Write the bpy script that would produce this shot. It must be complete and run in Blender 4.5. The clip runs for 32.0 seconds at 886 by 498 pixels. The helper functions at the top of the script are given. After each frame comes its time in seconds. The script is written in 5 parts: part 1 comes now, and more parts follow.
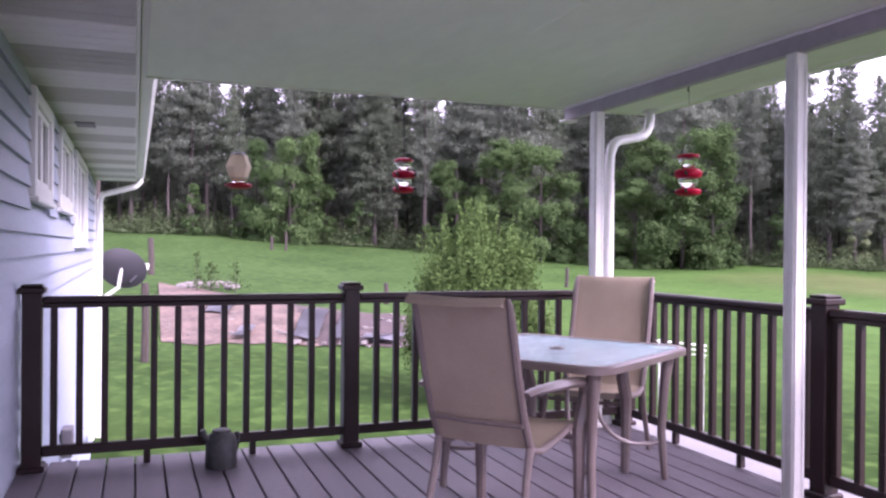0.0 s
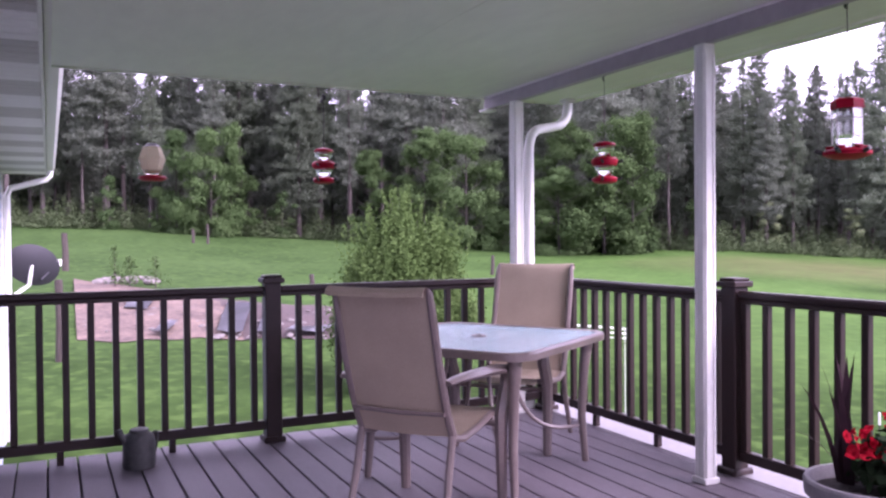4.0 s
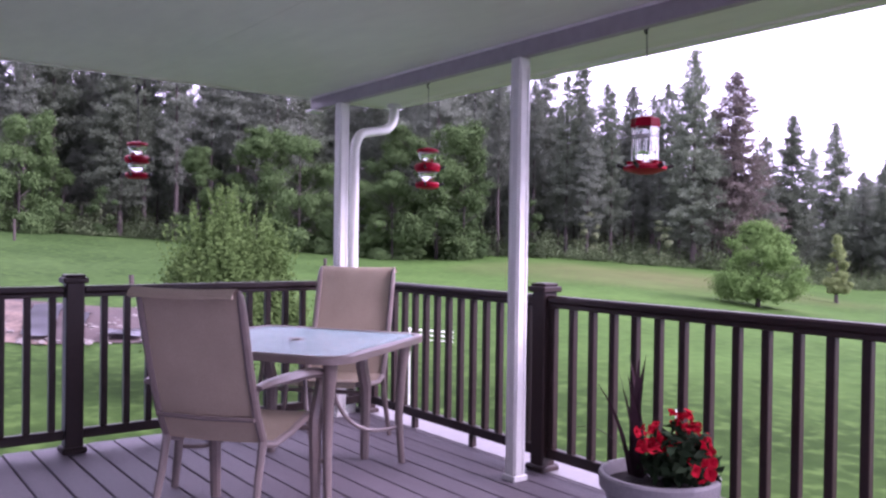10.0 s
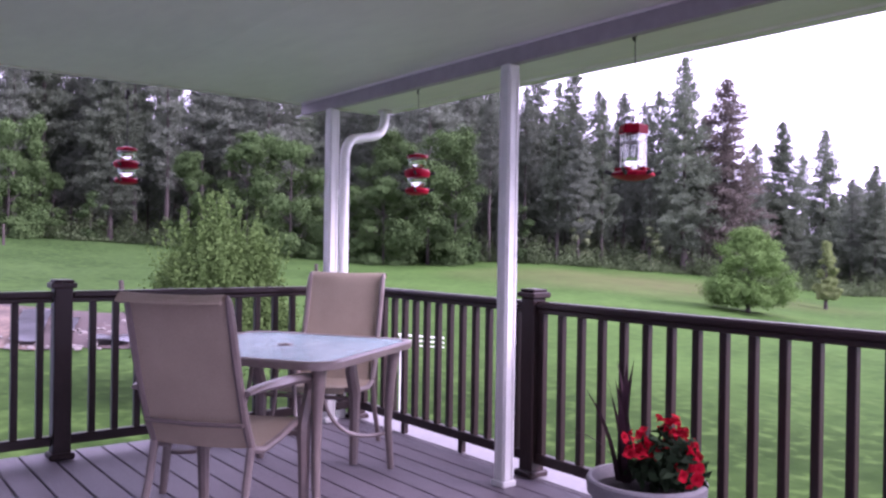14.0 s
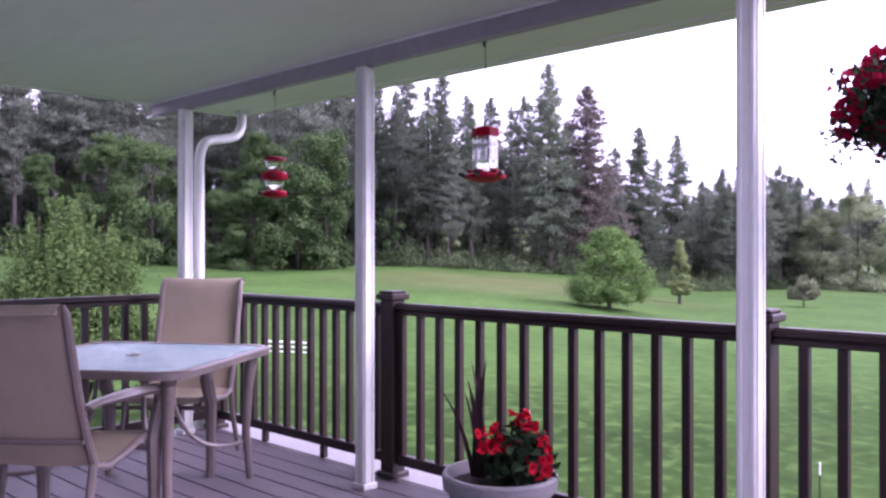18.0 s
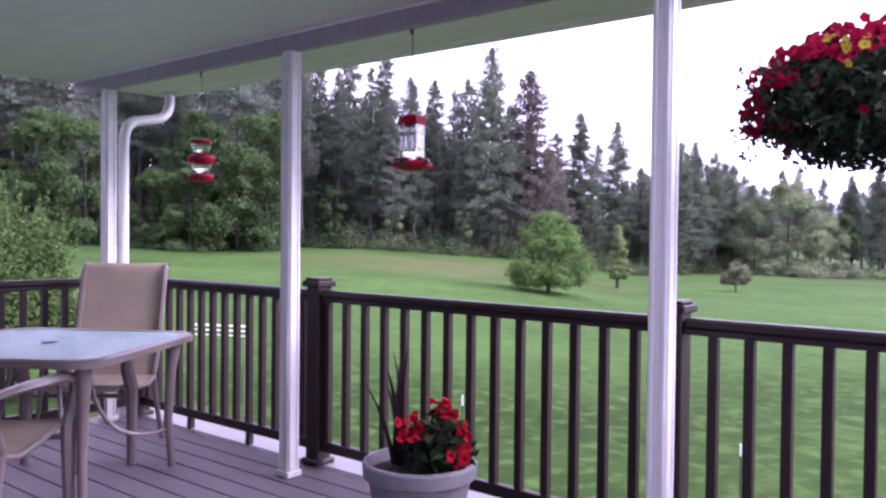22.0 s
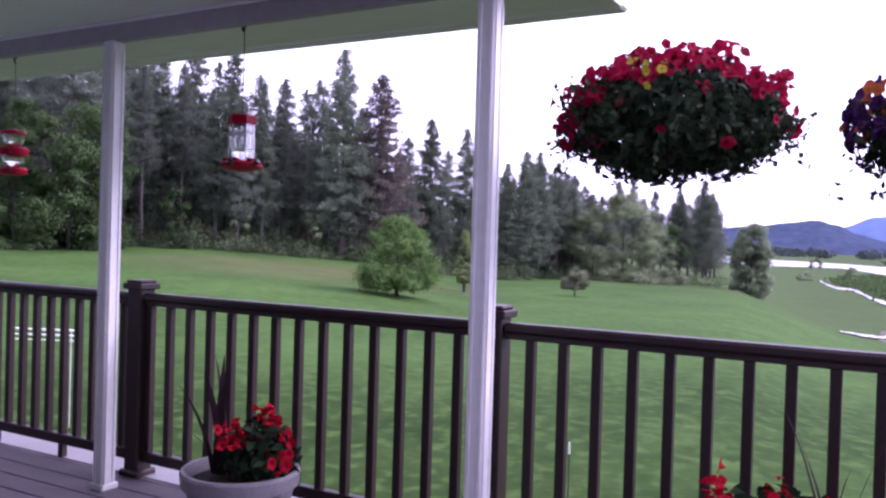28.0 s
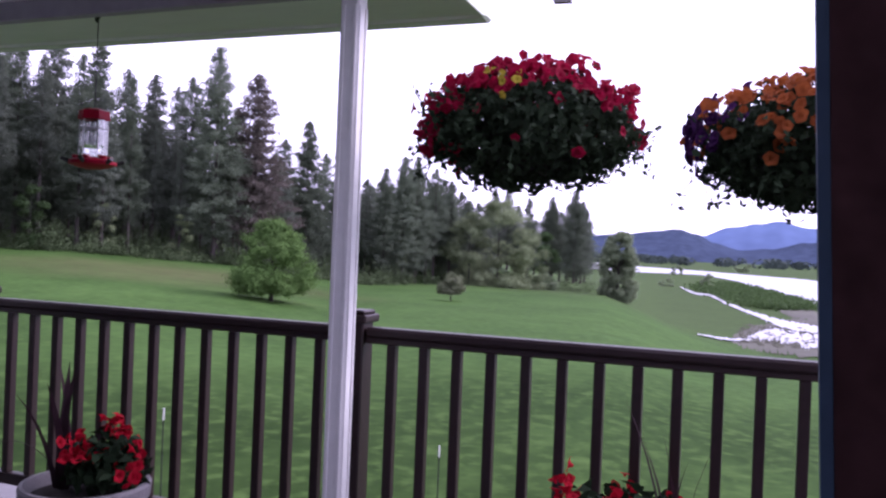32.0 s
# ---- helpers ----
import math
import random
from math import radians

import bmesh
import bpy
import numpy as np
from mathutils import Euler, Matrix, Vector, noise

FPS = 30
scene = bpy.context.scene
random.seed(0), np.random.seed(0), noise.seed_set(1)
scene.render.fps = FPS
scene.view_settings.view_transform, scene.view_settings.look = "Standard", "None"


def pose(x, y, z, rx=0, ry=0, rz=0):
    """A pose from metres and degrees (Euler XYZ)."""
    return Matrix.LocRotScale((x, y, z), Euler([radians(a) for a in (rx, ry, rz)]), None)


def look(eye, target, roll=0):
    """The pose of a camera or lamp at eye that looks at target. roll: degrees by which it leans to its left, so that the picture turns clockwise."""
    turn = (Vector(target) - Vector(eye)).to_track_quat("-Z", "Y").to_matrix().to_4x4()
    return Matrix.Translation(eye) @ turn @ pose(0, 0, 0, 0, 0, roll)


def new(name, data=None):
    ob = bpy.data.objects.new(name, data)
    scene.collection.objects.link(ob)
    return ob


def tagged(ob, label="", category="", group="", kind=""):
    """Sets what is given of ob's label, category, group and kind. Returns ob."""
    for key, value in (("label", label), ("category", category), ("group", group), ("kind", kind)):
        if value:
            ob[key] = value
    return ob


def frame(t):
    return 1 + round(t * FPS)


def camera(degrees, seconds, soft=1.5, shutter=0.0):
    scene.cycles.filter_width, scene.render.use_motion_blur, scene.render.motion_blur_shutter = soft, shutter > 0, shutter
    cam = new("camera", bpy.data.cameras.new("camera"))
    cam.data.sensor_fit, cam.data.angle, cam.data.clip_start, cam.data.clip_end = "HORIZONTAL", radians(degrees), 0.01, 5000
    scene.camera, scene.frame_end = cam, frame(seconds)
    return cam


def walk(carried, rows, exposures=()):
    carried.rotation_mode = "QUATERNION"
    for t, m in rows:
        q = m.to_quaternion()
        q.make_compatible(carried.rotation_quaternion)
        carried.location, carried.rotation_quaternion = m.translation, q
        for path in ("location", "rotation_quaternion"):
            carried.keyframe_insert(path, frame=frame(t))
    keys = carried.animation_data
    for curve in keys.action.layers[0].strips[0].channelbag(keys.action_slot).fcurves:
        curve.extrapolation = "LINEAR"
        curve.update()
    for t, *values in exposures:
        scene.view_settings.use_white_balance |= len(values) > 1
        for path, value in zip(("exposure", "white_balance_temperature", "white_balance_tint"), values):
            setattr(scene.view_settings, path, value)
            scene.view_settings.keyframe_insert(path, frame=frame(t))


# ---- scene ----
cam = camera(56.8, 32.0, soft=2.5)
PATH = [
    (0, (0.034, -0.372, 1.219), (0.737, 1.5, 1.214), 0.5),
    (0.5, (0.033, -0.378, 1.22), (0.737, 1.494, 1.215), 0.3),
    (1, (0.037, -0.374, 1.222), (0.756, 1.492, 1.215), 0.3),
    (1.5, (0.044, -0.358, 1.215), (0.801, 1.493, 1.18), 0.9),
    (2, (0.046, -0.373, 1.22), (0.817, 1.472, 1.191), 0.2),
    (2.5, (0.05, -0.388, 1.224), (0.854, 1.444, 1.198), -0.6),
    (4.5, (0.076, -0.382, 1.221), (1.001, 1.39, 1.179), -0.5),
    (5, (0.099, -0.404, 1.212), (1.107, 1.323, 1.16), -1.2),
    (5.5, (0.103, -0.394, 1.214), (1.143, 1.314, 1.189), -1.8),
    (6, (0.111, -0.391, 1.217), (1.216, 1.276, 1.187), -1.1),
    (6.5, (0.125, -0.401, 1.216), (1.294, 1.221, 1.175), -0.5),
    (7, (0.132, -0.414, 1.219), (1.315, 1.198, 1.18), -0.2),
    (7.5, (0.132, -0.407, 1.217), (1.342, 1.186, 1.178), 0.3),
    (8, (0.133, -0.41, 1.218), (1.352, 1.175, 1.184), 0.4),
    (8.5, (0.131, -0.412, 1.215), (1.348, 1.175, 1.187), 0.4),
    (9, (0.13, -0.414, 1.214), (1.343, 1.175, 1.186), 0.7),
    (9.5, (0.129, -0.412, 1.221), (1.345, 1.175, 1.19), 0.8),
    (10, (0.129, -0.413, 1.219), (1.34, 1.179, 1.198), 0.8),
    (10.5, (0.131, -0.413, 1.219), (1.338, 1.182, 1.207), 0.7),
    (11, (0.124, -0.405, 1.223), (1.311, 1.205, 1.226), 1.0),
    (11.5, (0.127, -0.41, 1.225), (1.304, 1.208, 1.223), 0.2),
    (12, (0.127, -0.412, 1.221), (1.308, 1.202, 1.214), 0.7),
    (12.5, (0.125, -0.415, 1.221), (1.312, 1.194, 1.22), 0.6),
    (13, (0.128, -0.423, 1.219), (1.316, 1.186, 1.224), 0.6),
    (13.5, (0.127, -0.42, 1.22), (1.33, 1.178, 1.214), 1.4),
    (14, (0.132, -0.427, 1.22), (1.359, 1.152, 1.213), 0.9),
    (14.5, (0.143, -0.434, 1.224), (1.399, 1.123, 1.216), 0.5),
    (16.5, (0.174, -0.444, 1.212), (1.526, 1.03, 1.2), 0.5),
    (17, (0.191, -0.431, 1.213), (1.576, 1.011, 1.183), 0.3),
    (17.5, (0.189, -0.454, 1.213), (1.599, 0.965, 1.19), 0.4),
    (18, (0.185, -0.481, 1.216), (1.642, 0.889, 1.219), -0.0),
    (18.5, (0.198, -0.484, 1.22), (1.674, 0.866, 1.202), 0.4),
    (19, (0.208, -0.494, 1.231), (1.694, 0.845, 1.208), 0.2),
    (19.5, (0.214, -0.512, 1.245), (1.718, 0.807, 1.231), -0.1),
    (20, (0.218, -0.526, 1.249), (1.735, 0.778, 1.204), 0.2),
    (20.5, (0.218, -0.531, 1.252), (1.732, 0.776, 1.201), 0.1),
    (21, (0.221, -0.541, 1.246), (1.733, 0.767, 1.213), -0.1),
    (21.5, (0.229, -0.544, 1.248), (1.758, 0.745, 1.23), 0.0),
    (22, (0.237, -0.547, 1.244), (1.785, 0.718, 1.205), 0.6),
    (22.5, (0.239, -0.546, 1.239), (1.792, 0.714, 1.178), 0.7),
    (23, (0.241, -0.55, 1.238), (1.805, 0.695, 1.176), 0.7),
    (23.5, (0.244, -0.552, 1.24), (1.815, 0.683, 1.166), 0.7),
    (24, (0.238, -0.569, 1.249), (1.827, 0.646, 1.199), 0.7),
    (24.5, (0.245, -0.58, 1.253), (1.846, 0.618, 1.231), 0.5),
    (26.5, (0.262, -0.609, 1.255), (1.944, 0.474, 1.219), 1.0),
    (27, (0.266, -0.619, 1.254), (1.973, 0.423, 1.222), 1.2),
    (27.5, (0.271, -0.625, 1.25), (2.0, 0.38, 1.226), 1.3),
    (28, (0.286, -0.626, 1.252), (2.037, 0.339, 1.228), 1.7),
    (28.5, (0.297, -0.637, 1.254), (2.073, 0.282, 1.251), 1.8),
    (29, (0.304, -0.654, 1.256), (2.112, 0.201, 1.249), 2.0),
    (29.5, (0.313, -0.664, 1.251), (2.137, 0.156, 1.223), 2.0),
    (30, (0.314, -0.68, 1.256), (2.154, 0.105, 1.241), 2.2),
    (30.5, (0.314, -0.68, 1.257), (2.168, 0.069, 1.242), 2.2),
    (31, (0.314, -0.68, 1.254), (2.187, 0.022, 1.251), 2.1),
    (31.5, (0.314, -0.68, 1.245), (2.179, 0.043, 1.232), 2.8),
    (32, (0.314, -0.68, 1.252), (2.189, 0.016, 1.25), 2.3),
]
EXPOSURES = [(0, 1.60, 5950, 54), (6, 1.44, 5830, 59), (14, 1.36, 5730, 60), (20, 1.32, 5650, 57), (25, 1.14, 5570, 57), (28, 0.78, 5530, 58), (30, 0.51, 5560, 57), (32, 0.47, 5620, 50)]
walk(cam, [(t, look(eye, target, roll)) for t, eye, target, roll in PATH], EXPOSURES)

# ---- world and light ----
world = bpy.data.worlds.new("overcast")
scene.world = world
world.use_nodes = True
wt = world.node_tree
wt.nodes.clear()
sky = wt.nodes.new("ShaderNodeTexSky")
sky.sky_type = "NISHITA"
sky.sun_disc = False
sky.sun_elevation = radians(38)
sky.sun_rotation = radians(146)
grey = wt.nodes.new("ShaderNodeHueSaturation")
grey.inputs["Saturation"].default_value = 0.25
grey.inputs["Value"].default_value = 0.10
cloud = wt.nodes.new("ShaderNodeMix")
cloud.data_type = "RGBA"
cloud.inputs[0].default_value = 0.85
cloud.inputs[7].default_value = (0.93, 0.95, 1.0, 1)
bg = wt.nodes.new("ShaderNodeBackground")
bg.inputs["Strength"].default_value = 1.5
wout = wt.nodes.new("ShaderNodeOutputWorld")
wt.links.new(sky.outputs[0], grey.inputs["Color"])
wt.links.new(grey.outputs[0], cloud.inputs[6])
wt.links.new(cloud.outputs[2], bg.inputs["Color"])
wt.links.new(bg.outputs[0], wout.inputs[0])
sun = new("sun", bpy.data.lights.new("sun", "SUN"))
sun.data.energy = 3.4
sun.data.angle = radians(26)
sun.data.color = (1.0, 0.96, 0.9)
sun.matrix_world = look((14.7, -21.8, 20.5), (0, 0, 0))


# ---- materials ----
def material(name, color, rough=0.6, metal=0.0, vary=0.15, scale=6.0, fine=60.0, bump=0.2, bump_scale=40.0, stretch=(1, 1, 1), per_object=0.0, island=0.0, spec=0.5, second=None, blotch=1.5):
    m = bpy.data.materials.new(name)
    m.use_nodes = True
    nt = m.node_tree
    nt.nodes.clear()
    N, L = nt.nodes.new, nt.links.new
    out, b = N("ShaderNodeOutputMaterial"), N("ShaderNodeBsdfPrincipled")
    L(b.outputs[0], out.inputs[0])
    b.inputs["Roughness"].default_value = rough
    b.inputs["Metallic"].default_value = metal
    b.inputs["Specular IOR Level"].default_value = spec
    tc, mp = N("ShaderNodeTexCoord"), N("ShaderNodeMapping")
    mp.inputs["Scale"].default_value = stretch
    L(tc.outputs["Object"], mp.inputs["Vector"])
    n1, n2 = N("ShaderNodeTexNoise"), N("ShaderNodeTexNoise")
    n1.inputs["Scale"].default_value, n2.inputs["Scale"].default_value = scale, fine
    n1.inputs["Detail"].default_value, n2.inputs["Detail"].default_value = 4, 3
    for n in (n1, n2):
        L(mp.outputs[0], n.inputs["Vector"])
    add = N("ShaderNodeMath")
    add.operation = "ADD"
    L(n1.outputs["Fac"], add.inputs[0])
    L(n2.outputs["Fac"], add.inputs[1])
    ramp = N("ShaderNodeMapRange")
    ramp.inputs["From Min"].default_value, ramp.inputs["From Max"].default_value = 0.65, 1.35
    L(add.outputs[0], ramp.inputs["Value"])
    mix = N("ShaderNodeMix")
    mix.data_type = "RGBA"
    c = Vector(color)
    d = Vector(second) if second else c * (1 + vary * 1.5)
    mix.inputs[6].default_value = (*(c * (1 - vary)), 1)
    mix.inputs[7].default_value = (*d, 1)
    L(ramp.outputs[0], mix.inputs[0])
    last = mix.outputs[2]
    for amount, source in ((per_object, "ShaderNodeObjectInfo"), (island, "ShaderNodeNewGeometry")):
        if amount:
            info = N(source)
            rng = N("ShaderNodeMapRange")
            rng.inputs["To Min"].default_value, rng.inputs["To Max"].default_value = 1 - amount, 1 + amount
            L(info.outputs["Random" if amount == per_object and source == "ShaderNodeObjectInfo" else "Random Per Island"], rng.inputs["Value"])
            hs = N("ShaderNodeHueSaturation")
            L(last, hs.inputs["Color"])
            L(rng.outputs[0], hs.inputs["Value"])
            last = hs.outputs[0]
    L(last, b.inputs["Base Color"])
    if bump:
        n3, bp = N("ShaderNodeTexNoise"), N("ShaderNodeBump")
        n3.inputs["Scale"].default_value = bump_scale
        L(mp.outputs[0], n3.inputs["Vector"])
        bp.inputs["Strength"].default_value, bp.inputs["Distance"].default_value = bump, 0.01
        L(n3.outputs["Fac"], bp.inputs["Height"])
        L(bp.outputs[0], b.inputs["Normal"])
    return m


def clear_plastic(name):
    """Thin clear walls: mostly see-through, with a soft sheen."""
    m = bpy.data.materials.new(name)
    m.use_nodes = True
    nt = m.node_tree
    nt.nodes.clear()
    N, L = nt.nodes.new, nt.links.new
    out, mx, tr, gl, lw, rg = N("ShaderNodeOutputMaterial"), N("ShaderNodeMixShader"), N("ShaderNodeBsdfTransparent"), N("ShaderNodeBsdfGlossy"), N("ShaderNodeLayerWeight"), N("ShaderNodeMapRange")
    tr.inputs["Color"].default_value = (0.93, 0.94, 0.94, 1)
    gl.inputs["Roughness"].default_value = 0.12
    lw.inputs["Blend"].default_value = 0.35
    rg.inputs["To Min"].default_value, rg.inputs["To Max"].default_value = 0.14, 0.75
    L(lw.outputs["Facing"], rg.inputs["Value"])
    L(rg.outputs[0], mx.inputs[0])
    L(tr.outputs[0], mx.inputs[1])
    L(gl.outputs[0], mx.inputs[2])
    L(mx.outputs[0], out.inputs[0])
    return m


def liquid(name):
    """Clear sugar water that bends the light, slightly cloudy."""
    m = bpy.data.materials.new(name)
    m.use_nodes = True
    nt = m.node_tree
    nt.nodes.clear()
    N, L = nt.nodes.new, nt.links.new
    out, gl = N("ShaderNodeOutputMaterial"), N("ShaderNodeBsdfGlass")
    gl.inputs["Color"].default_value = (0.97, 0.97, 0.96, 1)
    gl.inputs["Roughness"].default_value = 0.06
    gl.inputs["IOR"].default_value = 1.36
    L(gl.outputs[0], out.inputs[0])
    return m


def leafy(name, color, second, island=0.3, through_light=0.25, per_object=0.12):
    m = material(name, color, rough=0.8, vary=0.2, scale=0.6, fine=5.0, bump=0, island=island, second=second, spec=0.08)
    nt = m.node_tree
    b = next(n for n in nt.nodes if n.type == "BSDF_PRINCIPLED")
    out = next(n for n in nt.nodes if n.type == "OUTPUT_MATERIAL")
    source = b.inputs["Base Color"].links[0].from_socket
    info, rng, hs = nt.nodes.new("ShaderNodeObjectInfo"), nt.nodes.new("ShaderNodeMapRange"), nt.nodes.new("ShaderNodeHueSaturation")
    rng.inputs["To Min"].default_value, rng.inputs["To Max"].default_value = 1 - per_object, 1 + per_object
    nt.links.new(info.outputs["Random"], rng.inputs["Value"])
    nt.links.new(source, hs.inputs["Color"])
    nt.links.new(rng.outputs[0], hs.inputs["Value"])
    nt.links.new(hs.outputs[0], b.inputs["Base Color"])
    tr, mx = nt.nodes.new("ShaderNodeBsdfTranslucent"), nt.nodes.new("ShaderNodeMixShader")
    nt.links.new(hs.outputs[0], tr.inputs["Color"])
    mx.inputs[0].default_value = through_light
    nt.links.new(b.outputs[0], mx.inputs[1])
    nt.links.new(tr.outputs[0], mx.inputs[2])
    nt.links.new(mx.outputs[0], out.inputs[0])
    return m


M_GRASS = material("meadow_grass", (0.031, 0.074, 0.0165), rough=0.9, vary=0.3, scale=0.12, fine=2.2, bump=0.6, bump_scale=9, second=(0.057, 0.116, 0.027), spec=0.03)


def ground_zones(m):
    """Darker, duller lawn colour round the house; olive river flats far down."""
    nt = m.node_tree
    N, L = nt.nodes.new, nt.links.new
    b = next(n for n in nt.nodes if n.type == "BSDF_PRINCIPLED")
    base = b.inputs["Base Color"].links[0].from_socket
    tc, ln, ns, sc = N("ShaderNodeTexCoord"), N("ShaderNodeVectorMath"), N("ShaderNodeTexNoise"), N("ShaderNodeMath")
    ln.operation, sc.operation = "LENGTH", "MULTIPLY_ADD"
    ns.inputs["Scale"].default_value = 0.11
    L(tc.outputs["Object"], ln.inputs[0])
    L(tc.outputs["Object"], ns.inputs["Vector"])
    L(ns.outputs["Fac"], sc.inputs[0])
    sc.inputs[1].default_value = 26.0
    L(ln.outputs["Value"], sc.inputs[2])
    near, far = N("ShaderNodeMapRange"), N("ShaderNodeMapRange")
    near.inputs["From Min"].default_value, near.inputs["From Max"].default_value = 20, 42
    far.inputs["From Min"].default_value, far.inputs["From Max"].default_value = 96, 140
    far.inputs["To Max"].default_value = 0.75
    lawn, mul, flats = N("ShaderNodeMix"), N("ShaderNodeMix"), N("ShaderNodeMix")
    for q in (lawn, mul, flats):
        q.data_type = "RGBA"
    mul.blend_type = "MULTIPLY"
    mul.inputs[0].default_value = 1.0
    mul.inputs[7].default_value = (0.46, 0.45, 0.43, 1)
    L(base, mul.inputs[6])
    for node in (near, far):
        L(sc.outputs[0], node.inputs["Value"])
    L(near.outputs[0], lawn.inputs[0])
    L(mul.outputs[2], lawn.inputs[6])
    L(base, lawn.inputs[7])
    L(far.outputs[0], flats.inputs[0])
    L(lawn.outputs[2], flats.inputs[6])
    flats.inputs[7].default_value = (0.046, 0.071, 0.025, 1)
    last = flats.outputs[2]
    # darker, greyer grass colour on the rise to the north, tan dry grass on the knoll, fine mottling
    xyz, side, rise = N("ShaderNodeSeparateXYZ"), N("ShaderNodeMath"), N("ShaderNodeMapRange")
    side.operation = "MULTIPLY_ADD"
    side.inputs[1].default_value = -1.1
    L(tc.outputs["Object"], xyz.inputs[0])
    L(xyz.outputs["X"], side.inputs[0])
    L(xyz.outputs["Y"], side.inputs[2])
    rise.inputs["From Min"].default_value, rise.inputs["From Max"].default_value = 8, 32
    L(side.outputs[0], rise.inputs["Value"])
    away, dry, rough_edge = N("ShaderNodeVectorMath"), N("ShaderNodeMapRange"), N("ShaderNodeMath")
    away.operation, rough_edge.operation = "DISTANCE", "MULTIPLY_ADD"
    away.inputs[1].default_value = (46.0, 36.0, -0.5)
    L(tc.outputs["Object"], away.inputs[0])
    L(ns.outputs["Fac"], rough_edge.inputs[0])
    rough_edge.inputs[1].default_value = 16.0
    L(away.outputs["Value"], rough_edge.inputs[2])
    dry.inputs["From Min"].default_value, dry.inputs["From Max"].default_value = 11, 24
    dry.inputs["To Min"].default_value, dry.inputs["To Max"].default_value = 0.75, 0.0
    L(rough_edge.outputs[0], dry.inputs["Value"])
    spots, spot = N("ShaderNodeTexNoise"), N("ShaderNodeMapRange")
    spots.inputs["Scale"].default_value, spots.inputs["Detail"].default_value = 0.55, 5
    spot.inputs["From Min"].default_value, spot.inputs["From Max"].default_value = 0.35, 0.7
    spot.inputs["To Max"].default_value = 0.55
    L(tc.outputs["Object"], spots.inputs["Vector"])
    L(spots.outputs["Fac"], spot.inputs["Value"])
    weeds, weed = N("ShaderNodeTexNoise"), N("ShaderNodeMapRange")
    weeds.inputs["Scale"].default_value, weeds.inputs["Detail"].default_value = 2.6, 6
    weed.inputs["From Min"].default_value, weed.inputs["From Max"].default_value = 0.50, 0.72
    weed.inputs["To Max"].default_value = 0.75
    L(tc.outputs["Object"], weeds.inputs["Vector"])
    L(weeds.outputs["Fac"], weed.inputs["Value"])
    for fac, mode, tint in ((rise.outputs[0], "MULTIPLY", (0.80, 0.75, 0.95)), (dry.outputs[0], "MIX", (0.082, 0.085, 0.037)), (spot.outputs[0], "MULTIPLY", (0.66, 0.68, 0.62)), (weed.outputs[0], "MIX", (0.058, 0.108, 0.026))):
        q = N("ShaderNodeMix")
        q.data_type, q.blend_type = "RGBA", mode
        q.inputs[7].default_value = (*tint, 1)
        L(fac, q.inputs[0])
        L(last, q.inputs[6])
        last = q.outputs[2]
    L(last, b.inputs["Base Color"])


ground_zones(M_GRASS)
M_MULCH = material("brown_mulch", (0.030, 0.021, 0.018), rough=1.0, vary=0.35, scale=0.8, fine=9, bump=0.8, bump_scale=12, second=(0.058, 0.039, 0.034))
M_DECK = material("composite_deck_board", (0.1128, 0.0979, 0.11), rough=0.55, vary=0.14, scale=1.2, fine=30, stretch=(6, 0.5, 6), bump=0.35, bump_scale=60, per_object=0.08)
M_RAIL = material("dark_brown_composite", (0.0165, 0.0088, 0.0075), spec=0.3, rough=0.45, vary=0.2, scale=2, fine=40, bump=0.05, bump_scale=80, per_object=0.08)
M_WHITE = material("white_painted_metal", (0.5808, 0.5896, 0.5544), rough=0.4, vary=0.05, scale=1.5, fine=25, bump=0.05)
M_CEIL = material("white_ceiling_panel", (0.63, 0.69, 0.54), rough=0.6, vary=0.05, scale=0.8, fine=14, bump=0.06, stretch=(1, 0.3, 1))
M_BOARD = material("grey_white_board", (0.66, 0.64, 0.62), rough=0.6, vary=0.06, scale=1.0, fine=14, bump=0.06)
# shade of the beam's inner face is put into this grey-mauve base
M_BEAM = material("grey_mauve_beam", (0.275, 0.25, 0.265), rough=0.5, vary=0.10, scale=2, fine=18, bump=0.08)
M_SIDING = material("pale_blue_lap_siding", (0.299, 0.338, 0.3965), rough=0.55, vary=0.06, scale=1.2, fine=30, stretch=(1, 0.2, 2), bump=0.12, bump_scale=50, per_object=0.03)
M_SOFFIT = material("vinyl_soffit", (0.68, 0.67, 0.64), rough=0.55, vary=0.06, scale=2, fine=20, bump=0.05, per_object=0.06)
M_EDGE = material("pale_edge_board", (0.15, 0.147, 0.144), rough=0.5, vary=0.12, scale=2, fine=30, bump=0.1)
M_VENTED = material("perforated_soffit", (0.43, 0.42, 0.39), rough=0.6, vary=0.1, scale=2, fine=160, bump=0.4, bump_scale=200)
M_SLING = material("tan_woven_sling", (0.335, 0.272, 0.200), rough=0.75, vary=0.12, scale=5, fine=180, bump=0.5, bump_scale=400)
M_FRAME = material("taupe_powder_coat", (0.1527, 0.1202, 0.1073), spec=0.7, rough=0.36, vary=0.12, scale=5, fine=60, bump=0.06)
M_SOIL = material("dark_potting_soil", (0.01375, 0.0099, 0.0077), rough=1.0, vary=0.4, scale=20, fine=90, bump=1.0, bump_scale=60)
M_POT = material("speckled_grey_planter", (0.162, 0.156, 0.159), rough=0.7, vary=0.15, scale=6, fine=90, bump=0.3, bump_scale=60)
M_CAN = material("weathered_zinc", (0.06, 0.063, 0.06), rough=0.55, metal=0.5, vary=0.3, scale=8, fine=40, bump=0.2)
